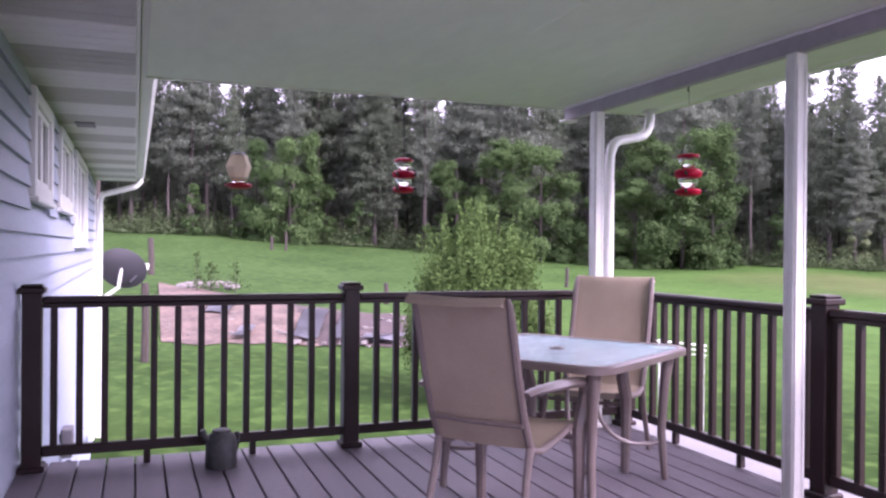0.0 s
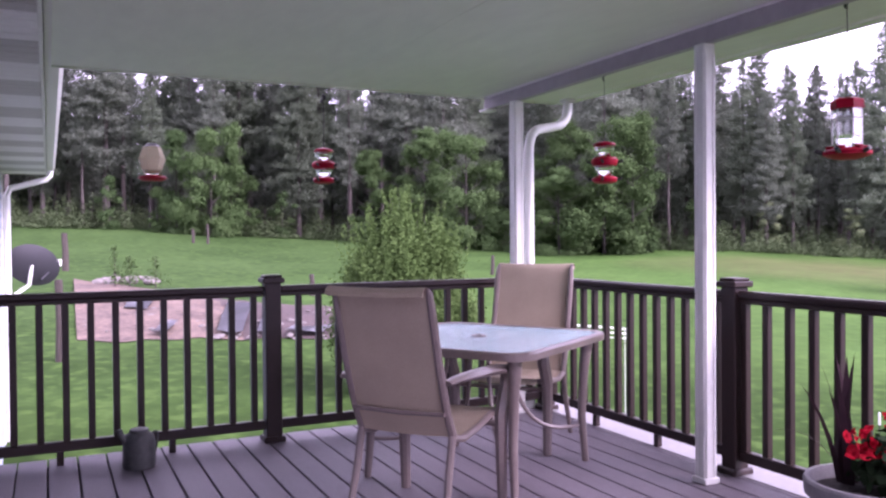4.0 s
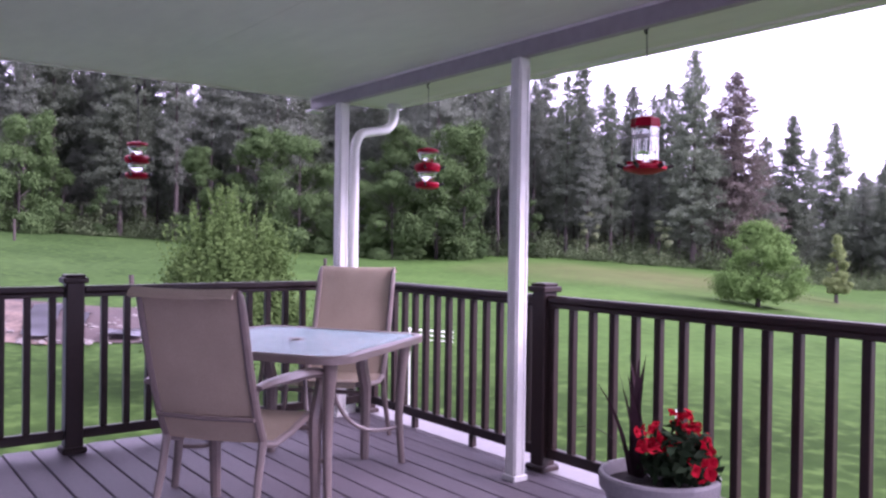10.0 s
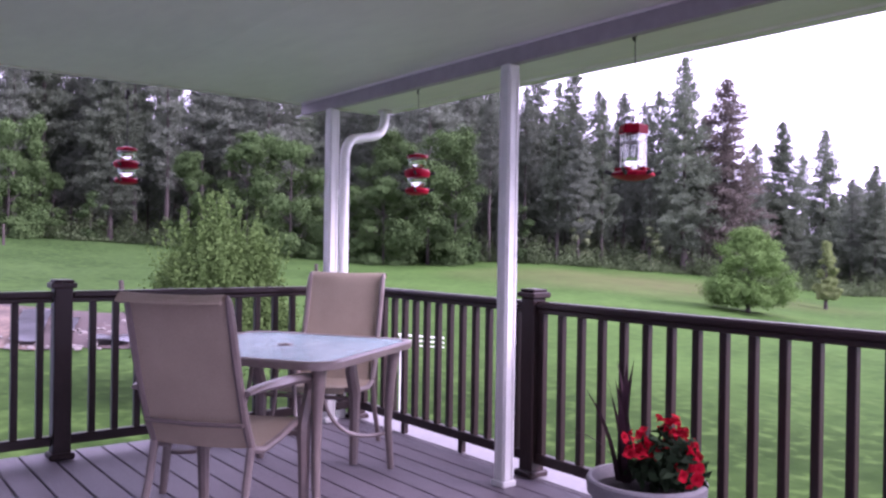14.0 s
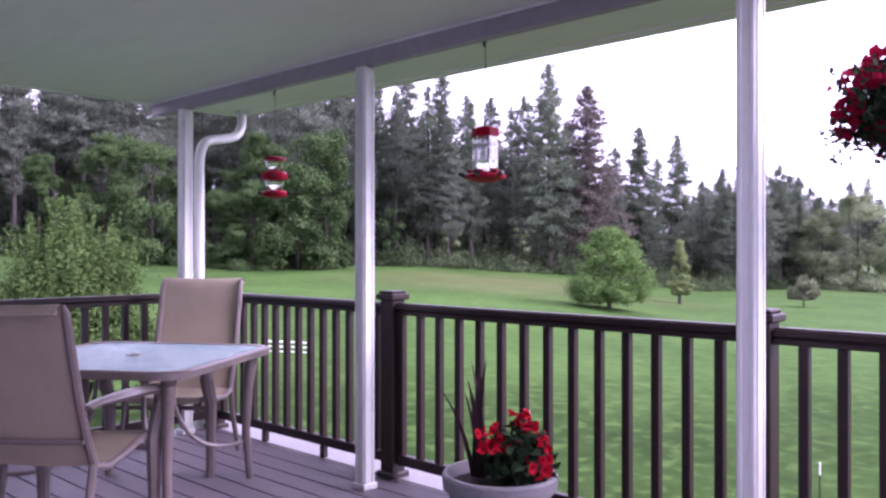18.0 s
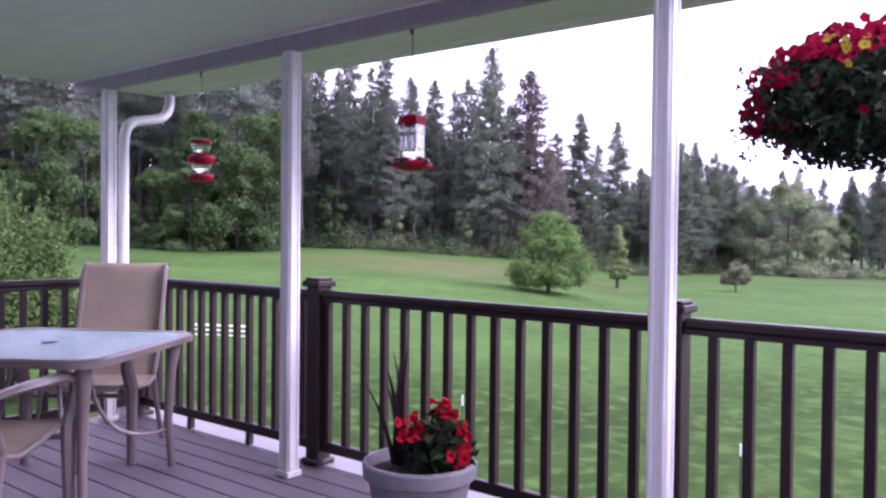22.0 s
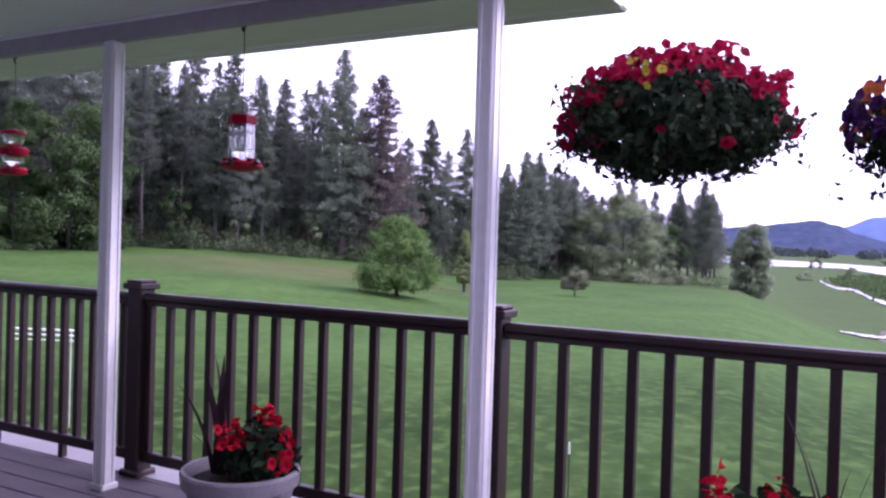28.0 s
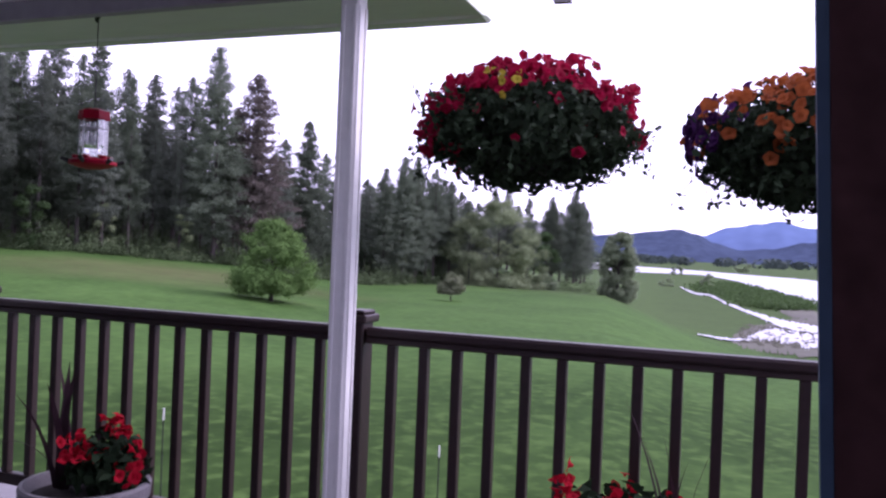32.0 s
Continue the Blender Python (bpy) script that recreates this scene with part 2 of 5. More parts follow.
M_REDP = material("red_plastic", (0.276, 0.0024, 0.0168), rough=0.5, spec=0.15, vary=0.1, scale=8, fine=40, bump=0.0)
M_CLEAR = clear_plastic("clear_bottle_plastic")
M_NECTAR = liquid("clear_nectar")
M_MILKY = leafy("milky_plastic", (0.79, 0.79, 0.79), (0.81, 0.81, 0.81), island=0.0, through_light=0.6, per_object=0.0)
M_AMBER = leafy("cream_bottle", (0.76, 0.69, 0.53), (0.80, 0.73, 0.58), island=0.0, through_light=0.5, per_object=0.0)
M_WIRE = material("black_wire", (0.012, 0.012, 0.012), rough=0.5, bump=0)
M_BARK = material("conifer_bark", (0.046, 0.038, 0.034), rough=0.95, vary=0.35, scale=2, fine=14, stretch=(3, 3, 0.5), bump=0.8, bump_scale=8, per_object=0.2)
M_DARKBARK = material("dark_bark", (0.025, 0.0215, 0.0175), rough=0.95, vary=0.35, scale=4, fine=20, stretch=(3, 3, 0.5), bump=0.8, bump_scale=12)
M_NEEDLE = leafy("conifer_needles", (0.113, 0.147, 0.097), (0.152, 0.190, 0.129), island=0.12, through_light=0.5, per_object=0.22)
M_GREY_NEEDLE = leafy("grey_pine_needles", (0.123, 0.151, 0.112), (0.160, 0.189, 0.142), island=0.12, through_light=0.5, per_object=0.22)
M_RUST = leafy("browning_needles", (0.105, 0.096, 0.080), (0.140, 0.122, 0.102), island=0.25, through_light=0.3)
M_LEAF = leafy("broad_leaves", (0.046, 0.0875, 0.03), (0.071, 0.121, 0.045), island=0.12, through_light=0.35, per_object=0.2)
M_LEAF_LIGHT = leafy("light_broad_leaves", (0.059, 0.109, 0.036), (0.09, 0.15, 0.054), island=0.12, through_light=0.4, per_object=0.15)
M_BRUSH = leafy("brush_leaves", (0.070, 0.108, 0.047), (0.108, 0.152, 0.070), island=0.12, through_light=0.4)
M_OLIVE = leafy("olive_brown_leaves", (0.150, 0.180, 0.098), (0.195, 0.225, 0.130), island=0.25, through_light=0.35)
M_YOUNG = leafy("young_leaves", (0.205, 0.285, 0.105), (0.285, 0.365, 0.145), island=0.15, through_light=0.5)
# blue-grey base carries the haze over the far bank trees
M_FARLEAF = leafy("far_bank_leaves", (0.05, 0.075, 0.065), (0.075, 0.1, 0.085), island=0.2)
M_LEAF_PALE = leafy("pale_willow_leaves", (0.165, 0.215, 0.108), (0.225, 0.280, 0.148), island=0.25, through_light=0.35)
M_APPLE = leafy("orchard_leaves", (0.07965, 0.1563, 0.03658), (0.1268, 0.2213, 0.06372), island=0.25, through_light=0.35)
M_RIVER_LEAF = leafy("riverside_leaves", (0.175, 0.228, 0.130), (0.235, 0.292, 0.172), island=0.15, through_light=0.45)
M_SHRUB = leafy("shrub_leaves", (0.059, 0.109, 0.0275), (0.0925, 0.1525, 0.045), island=0.1, through_light=0.35)
M_DARKLEAF = leafy("basket_leaves", (0.017, 0.029, 0.015), (0.031, 0.050, 0.024), island=0.4, through_light=0.15)
M_POT_LEAF = leafy("begonia_leaves", (0.011, 0.022, 0.010), (0.022, 0.040, 0.018), island=0.35, through_light=0.2)
M_SPIKE = leafy("dark_spike_leaves", (0.0231, 0.0121, 0.0165), (0.04125, 0.0231, 0.0275), island=0.3)
M_RED = leafy("red_petals", (0.185, 0.005, 0.018), (0.29, 0.008, 0.034), island=0.3, through_light=0.35)
M_SCARLET = leafy("scarlet_petals", (0.286, 0.0055, 0.0121), (0.396, 0.0099, 0.022), island=0.25, through_light=0.35)
M_ORANGE = leafy("orange_petals", (0.195, 0.046, 0.013), (0.275, 0.078, 0.020), island=0.3, through_light=0.35)
M_PURPLE = leafy("purple_petals", (0.0275, 0.00825, 0.0385), (0.0495, 0.01375, 0.066), island=0.3)
M_YELLOW = leafy("yellow_petals", (0.275, 0.22, 0.0165), (0.341, 0.275, 0.0275), island=0.2)
M_EARTH = material("bare_reddish_earth", (0.036, 0.024, 0.0195), rough=1.0, vary=0.35, scale=0.9, fine=7, bump=0.8, bump_scale=6, second=(0.150, 0.106, 0.077))
M_PLASTIC = material("black_sheet_plastic", (0.0225, 0.0225, 0.0275), rough=0.3, vary=0.3, scale=2, fine=10, bump=0.6, bump_scale=5)
M_ROCK = material("pale_field_stone", (0.1073, 0.0975, 0.08775), rough=0.95, vary=0.25, scale=4, fine=30, bump=0.6, per_object=0.15, island=0.2)
M_WOODPOST = material("weathered_post_wood", (0.039, 0.0315, 0.0255), rough=0.9, vary=0.3, scale=3, fine=30, stretch=(6, 6, 0.6), bump=0.6)
M_DISH = material("grey_dish_metal", (0.020, 0.020, 0.024), rough=0.5, vary=0.1, bump=0.0)
# pale base colour stands in for white sky mirrored in the water
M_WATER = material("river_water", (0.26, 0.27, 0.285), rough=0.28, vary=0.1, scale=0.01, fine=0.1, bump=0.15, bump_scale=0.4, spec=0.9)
M_MUD = material("river_gravel", (0.046, 0.048, 0.029), rough=1.0, vary=0.3, scale=0.05, fine=0.5, bump=0.4, bump_scale=0.6)
# hill and mountain: distance haze is put into the blue base colours
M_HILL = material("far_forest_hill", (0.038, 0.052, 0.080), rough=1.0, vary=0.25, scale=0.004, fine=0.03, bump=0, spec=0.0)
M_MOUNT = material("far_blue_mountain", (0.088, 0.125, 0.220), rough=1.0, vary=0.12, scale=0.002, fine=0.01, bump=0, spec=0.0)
M_TEAL = material("blue_edge_cloth", (0.027, 0.051, 0.078), rough=0.8, vary=0.15, scale=8, fine=80, bump=0.2)
M_LEATHER = material("red_brown_leather", (0.051, 0.0228, 0.0204), rough=0.95, spec=0.1, vary=0.35, scale=12, fine=60, bump=0.4, bump_scale=50)
M_WINGLASS = material("window_pane_dark", (0.10, 0.11, 0.13), rough=0.05, vary=0.1, bump=0, spec=0.9)


def table_glass():
    # pale blue base and stretched streaks paint the sky's reflection on the glass
    m = material("pebbled_table_glass", (0.30, 0.54, 0.56), rough=0.09, vary=0.16, scale=5, fine=26, bump=0.35, bump_scale=220, spec=0.9, stretch=(1, 2.2, 1), second=(0.50, 0.72, 0.73))
    return m


M_TABLE = table_glass()


# ---- geometry helpers ----
class Geo:
    """Collects vertices and faces of one part."""

    def __init__(self):
        self.v, self.f = [], []

    def add(self, verts, faces):
        n = len(self.v)
        self.v.extend([tuple(p) for p in verts])
        self.f.extend([tuple(i + n for i in f) for f in faces])
        return self

    def box(self, x0, y0, z0, x1, y1, z1, c=0.0):
        c = min(c, (x1 - x0) / 2.5, (y1 - y0) / 2.5, (z1 - z0) / 2.5)
        if c <= 0:
            p = [(x, y, z) for z in (z0, z1) for y in (y0, y1) for x in (x0, x1)]
            return self.add(p, [(0, 2, 3, 1), (4, 5, 7, 6), (0, 1, 5, 4), (2, 6, 7, 3), (0, 4, 6, 2), (1, 3, 7, 5)])
        verts, index = [], {}
        for sx in (0, 1):
            for sy in (0, 1):
                for sz in (0, 1):
                    for axis in range(3):
                        p = [x1 if sx else x0, y1 if sy else y0, z1 if sz else z0]
                        for a, s in enumerate((sx, sy, sz)):
                            if a != axis:
                                p[a] += -c if s else c
                        index[sx, sy, sz, axis] = len(verts)
                        verts.append(p)
        q, faces = index, []
        for axis in range(3):
            u, w = [a for a in range(3) if a != axis]
            for s in (0, 1):
                ring = []
                for su, sw in ((0, 0), (1, 0), (1, 1), (0, 1)):
                    k = [0, 0, 0]
                    k[axis], k[u], k[w] = s, su, sw
                    ring.append(q[(*k, axis)])
                faces.append(ring if (s == 1) == (axis != 1) else ring[::-1])
        for axis in range(3):
            u, w = [a for a in range(3) if a != axis]
            for su in (0, 1):
                for sw in (0, 1):
                    k0, k1 = [0, 0, 0], [0, 0, 0]
                    k0[u] = k1[u] = su
                    k0[w] = k1[w] = sw
                    k1[axis] = 1
                    ring = [q[(*k0, u)], q[(*k1, u)], q[(*k1, w)], q[(*k0, w)]]
                    flip = (su + sw + axis) % 2
                    faces.append(ring[::-1] if flip else ring)
        for k in ((a, b, d) for a in (0, 1) for b in (0, 1) for d in (0, 1)):
            ring = [q[(*k, 0)], q[(*k, 1)], q[(*k, 2)]]
            faces.append(ring if sum(k) % 2 else ring[::-1])
        return self.add(verts, faces)

    def tube(self, pts, r, n=8, caps=True, flat=1.0):
        pts = [Vector(p) for p in pts]
        rs = r if isinstance(r, (list, tuple)) else [r] * len(pts)
        up = Vector((0, 0, 1))
        verts, faces = [], []
        for i, p in enumerate(pts):
            d = (pts[min(i + 1, len(pts) - 1)] - pts[max(i - 1, 0)]).normalized()
            ref = up if abs(d.z) < 0.95 else Vector((1, 0, 0))
            a = d.cross(ref).normalized() if i == 0 else (a - d * a.dot(d)).normalized()
            b = a.cross(d).normalized()
            for k in range(n):
                t = 2 * math.pi * k / n
                verts.append(p + a * math.cos(t) * rs[i] + b * math.sin(t) * rs[i] * flat)
        for i in range(len(pts) - 1):
            for k in range(n):
                j = (k + 1) % n
                faces.append((i * n + k, i * n + j, (i + 1) * n + j, (i + 1) * n + k))
        if caps:
            faces.append(tuple(range(n))[::-1])
            faces.append(tuple((len(pts) - 1) * n + k for k in range(n)))
        return self.add(verts, faces)

    def lathe(self, profile, n=24, at=(0, 0, 0), squash=1.0):
        verts, faces = [], []
        for r, z in profile:
            for k in range(n):
                t = 2 * math.pi * k / n
                verts.append((at[0] + r * math.cos(t), at[1] + r * math.sin(t) * squash, at[2] + z))
        for i in range(len(profile) - 1):
            for k in range(n):
                j = (k + 1) % n
                faces.append((i * n + k, i * n + j, (i + 1) * n + j, (i + 1) * n + k))
        if profile[0][0] > 1e-4:
            faces.append(tuple(range(n))[::-1])
        if profile[-1][0] > 1e-4:
            faces.append(tuple((len(profile) - 1) * n + k for k in range(n)))
        return self.add(verts, faces)

    def mesh(self, name, mat, smooth=False):
        me = bpy.data.meshes.new(name)
        me.from_pydata(self.v, [], self.f)
        me.materials.append(mat)
        if smooth:
            me.polygons.foreach_set("use_smooth", [True] * len(me.polygons))
            me.set_sharp_from_angle(angle=radians(40))
        me.update()
        return me


def part(name, geo, mat, parent=None, label="", smooth=False, at=None):
    me = geo if isinstance(geo, bpy.types.Mesh) else geo.mesh(name, mat, smooth)
    ob = new(name, me)
    if parent:
        ob.parent = parent
    if at is not None:
        ob.matrix_basis = at
    if label:
        tagged(ob, label)
    return ob


def thing(name, m, label, category, group="", kind=""):
    ob = new(name)
    ob.empty_display_size = 0.1
    ob.matrix_basis = m
    return tagged(ob, label, category, group, kind)


def tris(name, verts, mat, count=3):
    """A mesh of separate little polygons, from an array of corners."""
    verts = np.asarray(verts, float).reshape(-1, 3)
    n = len(verts) // count
    me = bpy.data.meshes.new(name)
    me.vertices.add(len(verts))
    me.vertices.foreach_set("co", verts.ravel())
    me.loops.add(len(verts))
    me.loops.foreach_set("vertex_index", np.arange(len(verts)))
    me.polygons.add(n)
    me.polygons.foreach_set("loop_start", np.arange(0, n * count, count))
    me.materials.append(mat)
    me.update(calc_edges=True)
    me.validate()
    return me


# ---- ground ----
AZ = (-180, -100, -30, -1.4, 4, 9.5, 19, 27, 35, 46, 56, 64, 72, 81, 86, 91, 105, 140, 180)
EDGE_Z = (-1.9, -1.0, 2.9, 2.5, 2.4, 1.8, 1.07, 0.4, 0.0, -0.15, -1.2, -3.4, -3.9, -5.4, -8.6, -9.6, -9.6, -4.0, -1.9)
EDGE_R = (80, 80, 75, 75, 75, 75, 75, 75, 75, 75, 80, 95, 120, 140, 114, 98, 96, 95, 80)


def ground_z(x, y):
    """Height of the meadow: level by the house, up to the wood behind, down to the river flats."""
    r = math.hypot(x - 0.2, y + 0.5)
    a = math.degrees(math.atan2(x - 0.2, y + 0.5))
    ze, re = float(np.interp(a, AZ, EDGE_Z)), float(np.interp(a, AZ, EDGE_R))
    s = min(max((r - 9) / (re - 9), 0), 1)
    s = s * (0.55 + 0.45 * s)
    z = -1.95 + (ze + 1.95) * s
    if r > re:
        plain = -10.0 if a > 83 and a < 150 else ze + (r - re) * (0.02 if abs(a) < 75 else -0.012)
        t = min((r - re) / 60, 1)
        z += (max(plain, -10.0) - z) * t
    if r > 1200:
        z += (-10 - z) * min((r - 1200) / 300, 1)
    z += 0.12 * noise.noise(Vector((x * 0.09, y * 0.09, 0))) * min(max((r - 8) / 20, 0), 1)
    return z


def build_ground():
    rings = [0.5 * 1.125 ** i for i in range(79)]
    rings = [r for r in rings if r < 4800] + [4800]
    azs = np.arange(-180, 180, 1.5)
    verts, faces = [(0.2, -0.5, -1.95)], []
    for r in rings:
        for a in azs:
            x, y = 0.2 + r * math.sin(radians(a)), -0.5 + r * math.cos(radians(a))
            verts.append((x, y, ground_z(x, y)))
    n = len(azs)
    for k in range(n):
        faces.append((0, 1 + (k + 1) % n, 1 + k))
    for i in range(len(rings) - 1):
        for k in range(n):
            j = (k + 1) % n
            faces.append((1 + i * n + k, 1 + i * n + j, 1 + (i + 1) * n + j, 1 + (i + 1) * n + k))
    me = Geo().add(verts, faces).mesh("ground", M_GRASS)
    me.flip_normals()
    me.polygons.foreach_set("use_smooth", [True] * len(me.polygons))
    tagged(new("ground", me), "mown green meadow sloping down towards the river", "ground", kind="structure")


build_ground()


def polar(az, r, z=None):
    x, y = 0.2 + r * math.sin(radians(az)), -0.5 + r * math.cos(radians(az))
    return x, y, ground_z(x, y) if z is None else z


def ribbon(name, rows, mat, lift, label, category):
    """A flat strip on the flats: rows of azimuth, near distance, far distance."""
    verts, faces = [], []
    steps = 14
    fine = []
    for (a0, n0, f0), (a1, n1, f1) in zip(rows, rows[1:]):
        for k in range(steps):
            t = k / steps
            fine.append((a0 + (a1 - a0) * t, n0 + (n1 - n0) * t, f0 + (f1 - f0) * t))
    fine.append(rows[-1])
    for i, (a, n, f) in enumerate(fine):
        span = min(f - n, 14)
        n += 0.6 * span * noise.noise(Vector((i * 0.8, 3.1, rows[0][1])))
        f += 0.6 * span * noise.noise(Vector((i * 0.8, 9.7, rows[0][1])))
        w = 0
        for k in range(5):
            r = n + w + (f - n - w) * k / 4
            x, y, z = polar(a, r)
            verts.append((x, y, z + lift))
    for i in range(len(fine) - 1):
        for k in range(4):
            a = i * 5 + k
            faces.append((a, a + 1, a + 6, a + 5))
    me = Geo().add(verts, faces).mesh(name, mat)
    tagged(new(name, me), label, category, kind="structure")


ribbon("water_river", [(78, 660, 1200), (79.5, 640, 1160), (83.3, 574, 870), (87, 585, 765), (89.5, 450, 680), (90.5, 370, 650), (92, 292, 620), (94.2, 233, 565), (98, 200, 560), (106, 190, 560)], M_WATER, 0.25, "wide river, the white sky's reflection put into its pale colour", "river")
ribbon("water_stream", [(85.9, 322, 332), (86.3, 290, 301), (86.9, 262, 275), (87.8, 258, 272), (88.8, 216, 228), (90.06, 187, 198), (91.5, 162, 176), (92.5, 146, 166), (94, 140, 160), (97, 130, 150)], M_WATER, 0.22, "shallow side stream on the flats, pale sky gleam put into its colour", "stream")
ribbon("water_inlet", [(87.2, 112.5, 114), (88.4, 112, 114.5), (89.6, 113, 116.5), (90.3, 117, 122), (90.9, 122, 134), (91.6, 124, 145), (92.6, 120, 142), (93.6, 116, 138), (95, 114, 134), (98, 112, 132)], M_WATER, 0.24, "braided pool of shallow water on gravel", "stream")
ribbon("ground_gravel", [(89.4, 108, 122), (90.5, 106, 148), (91.8, 104, 162), (93.2, 103, 176), (96, 102, 180), (99, 100, 180)], M_MUD, 0.12, "brown gravel bar beside the stream", "gravel bar")
ribbon("ground_bank", [(92.2, 196, 208), (92.9, 180, 214), (94.2, 174, 210), (97, 168, 200)], M_MUD, 0.14, "bare brown earth bank between stream and river", "earth bank")


def stream_stones():
    """Flat stones and mud spots that break the shallow water."""
    rng = np.random.default_rng(91)
    g = Geo()
    for i in range(260):
        az = rng.uniform(89.8, 97)
        r = rng.uniform(111, 150)
        x, y, z = polar(az, r)
        s = rng.uniform(0.15, 0.55)
        k = [(x + s * rng.uniform(0.6, 1.5) * math.cos(q * 0.9), y + s * rng.uniform(0.6, 1.5) * math.sin(q * 0.9)) for q in range(7)]
        g.add([(px, py, z + 0.2) for px, py in k] + [(x, y, z + 0.25 + s * 0.35)], [(q, (q + 1) % 7, 7) for q in range(7)])
    tagged(new("stream_stones", g.mesh("stream_stones", M_MUD)), "brown stones and mud spots in the shallow stream", "stones", kind="stuff")


stream_stones()


def ridge(name, rows, dist, mat, label):
    verts, faces = [], []
    for i in range(len(rows) - 1):
        (a0, e0), (a1, e1) = rows[i], rows[i + 1]
        for k in range(8):
            t = k / 8
            s = t * t * (3 - 2 * t)
            a, e = a0 + (a1 - a0) * t, e0 + (e1 - e0) * s
            e += 0.05 * noise.noise(Vector((a * 1.7, dist, 0))) + 0.02 * noise.noise(Vector((a * 7, dist, 4)))
            for frac, back in ((0, 0), (0.5, 150), (1.0, 420)):
                x, y, _ = polar(a, dist + back, 0)
                verts.append((x, y, -12 + frac * (13.25 + (dist + back) * math.tan(radians(e)))))
    n = len(verts) // 3
    for i in range(n - 1):
        for k in range(2):
            a = i * 3 + k
            faces.append((a, a + 1, a + 4, a + 3))
    me = Geo().add(verts, faces).mesh(name, mat, True)
    tagged(new(name, me), label, "mountain", kind="structure")


ridge("backdrop_near_hill", [(66, 0.9), (74, 1.2), (79, 1.25), (82, 1.45), (84.2, 1.75), (85.6, 1.92), (86.8, 1.6), (88, 1.05), (89.5, 0.65), (91.5, 0.8), (93.5, 1.25), (96, 1.6), (102, 1.4), (110, 1.0)], 2600, M_HILL, "wooded hill across the river, haze put into its dark blue colour")
ridge("backdrop_far_mountain", [(74, 1.0), (80, 1.2), (84, 1.3), (87, 1.5), (89, 2.15), (90.6, 2.4), (92, 2.6), (93.6, 2.2), (96, 2.0), (100, 2.3), (108, 1.6), (116, 1.2)], 3900, M_MOUNT, "distant mountain range, haze put into its pale blue colour")


# ---- house ----
WALL_X, WALL_END, SOFFIT_Z = -0.55, 13.2, 2.21
WINDOWS = [(4.98, 6.10, 1.50, 2.15), (6.80, 8.12, 1.51, 2.16), (8.70, 10.62, 1.21, 2.17)]
Geo_wall = Geo().box(WALL_X - 0.25, -2.4, -2.6, WALL_X - 0.03, WALL_END, 2.6)
wall_west = tagged(new("wall_west", Geo_wall.mesh("wall_west", M_SIDING)), "pale blue house wall with horizontal lap siding", "wall", kind="structure")


def window(n, y0, y1, z0, z1):
    w = thing(f"window_{n}", pose(WALL_X, (y0 + y1) / 2, z0), "white framed slider window in the siding", "window", kind="structure")
    hw, h, fr = (y1 - y0) / 2, z1 - z0, 0.085
    g = Geo()
    g.box(-0.02, -hw, 0, 0.035, -hw + fr, h, 0.006).box(-0.02, hw - fr, 0, 0.035, hw, h, 0.006)
    g.box(-0.02, -hw + fr, h - fr, 0.034, hw - fr, h, 0.006).box(-0.02, -hw + fr, 0, 0.034, hw - fr, fr, 0.006)
    part("window_frame", g, M_WHITE, w)
    part("window_sill", Geo().box(-0.01, -hw - 0.02, -0.035, 0.055, hw + 0.02, -0.002, 0.006), M_WHITE, w)
    for s in (-1, 1):
        c = s * (hw - fr) / 2
        k = (hw - fr) / 2 - 0.004
        sash = Geo()
        sash.box(-0.03, c - k, fr, 0.012, c - k + 0.04, h - fr, 0.004).box(-0.03, c + k - 0.04, fr, 0.012, c + k, h - fr, 0.004)
        sash.box(-0.03, c - k + 0.04, fr, 0.011, c + k - 0.04, fr + 0.04, 0.004).box(-0.03, c - k + 0.04, h - fr - 0.04, 0.011, c + k - 0.04, h - fr, 0.004)
        part("sash", sash, M_WHITE, w)
        part("pane", Geo().box(-0.02, c - k + 0.04, fr + 0.04, -0.010, c + k - 0.04, h - fr - 0.04), M_WINGLASS, w)
    return w


for n, win in enumerate(WINDOWS):
    window(n + 1, *win)


def siding():
    """Lap courses, cut where the windows stand."""
    step = 0.135
    z = -2.5
    while z < SOFFIT_Z - 0.02:
        z1 = min(z + step, SOFFIT_Z)
        spans, y = [], -2.4
        for y0, y1, w0, w1 in WINDOWS:
            if z1 > w0 - 0.035 and z < w1:
                spans.append((y, y0 - (0.02 if z < w0 else 0)))
                y = y1 + (0.02 if z < w0 else 0)
        spans.append((y, WALL_END - 0.09))
        for a, b in spans:
            x = WALL_X
            v = [(x - 0.028, a, z), (x + 0.014, a, z), (x - 0.012, a, z1 + 0.012), (x - 0.028, a, z1 + 0.012)]
            v += [(p, b, q) for p, _, q in v]
            g = Geo().add(v, [(0, 1, 2, 3)[::-1], (4, 5, 6, 7), (0, 4, 5, 1)[::-1], (1, 5, 6, 2)[::-1], (2, 6, 7, 3)[::-1]])
            part("siding_board", g, M_SIDING, wall_west)
        z += step


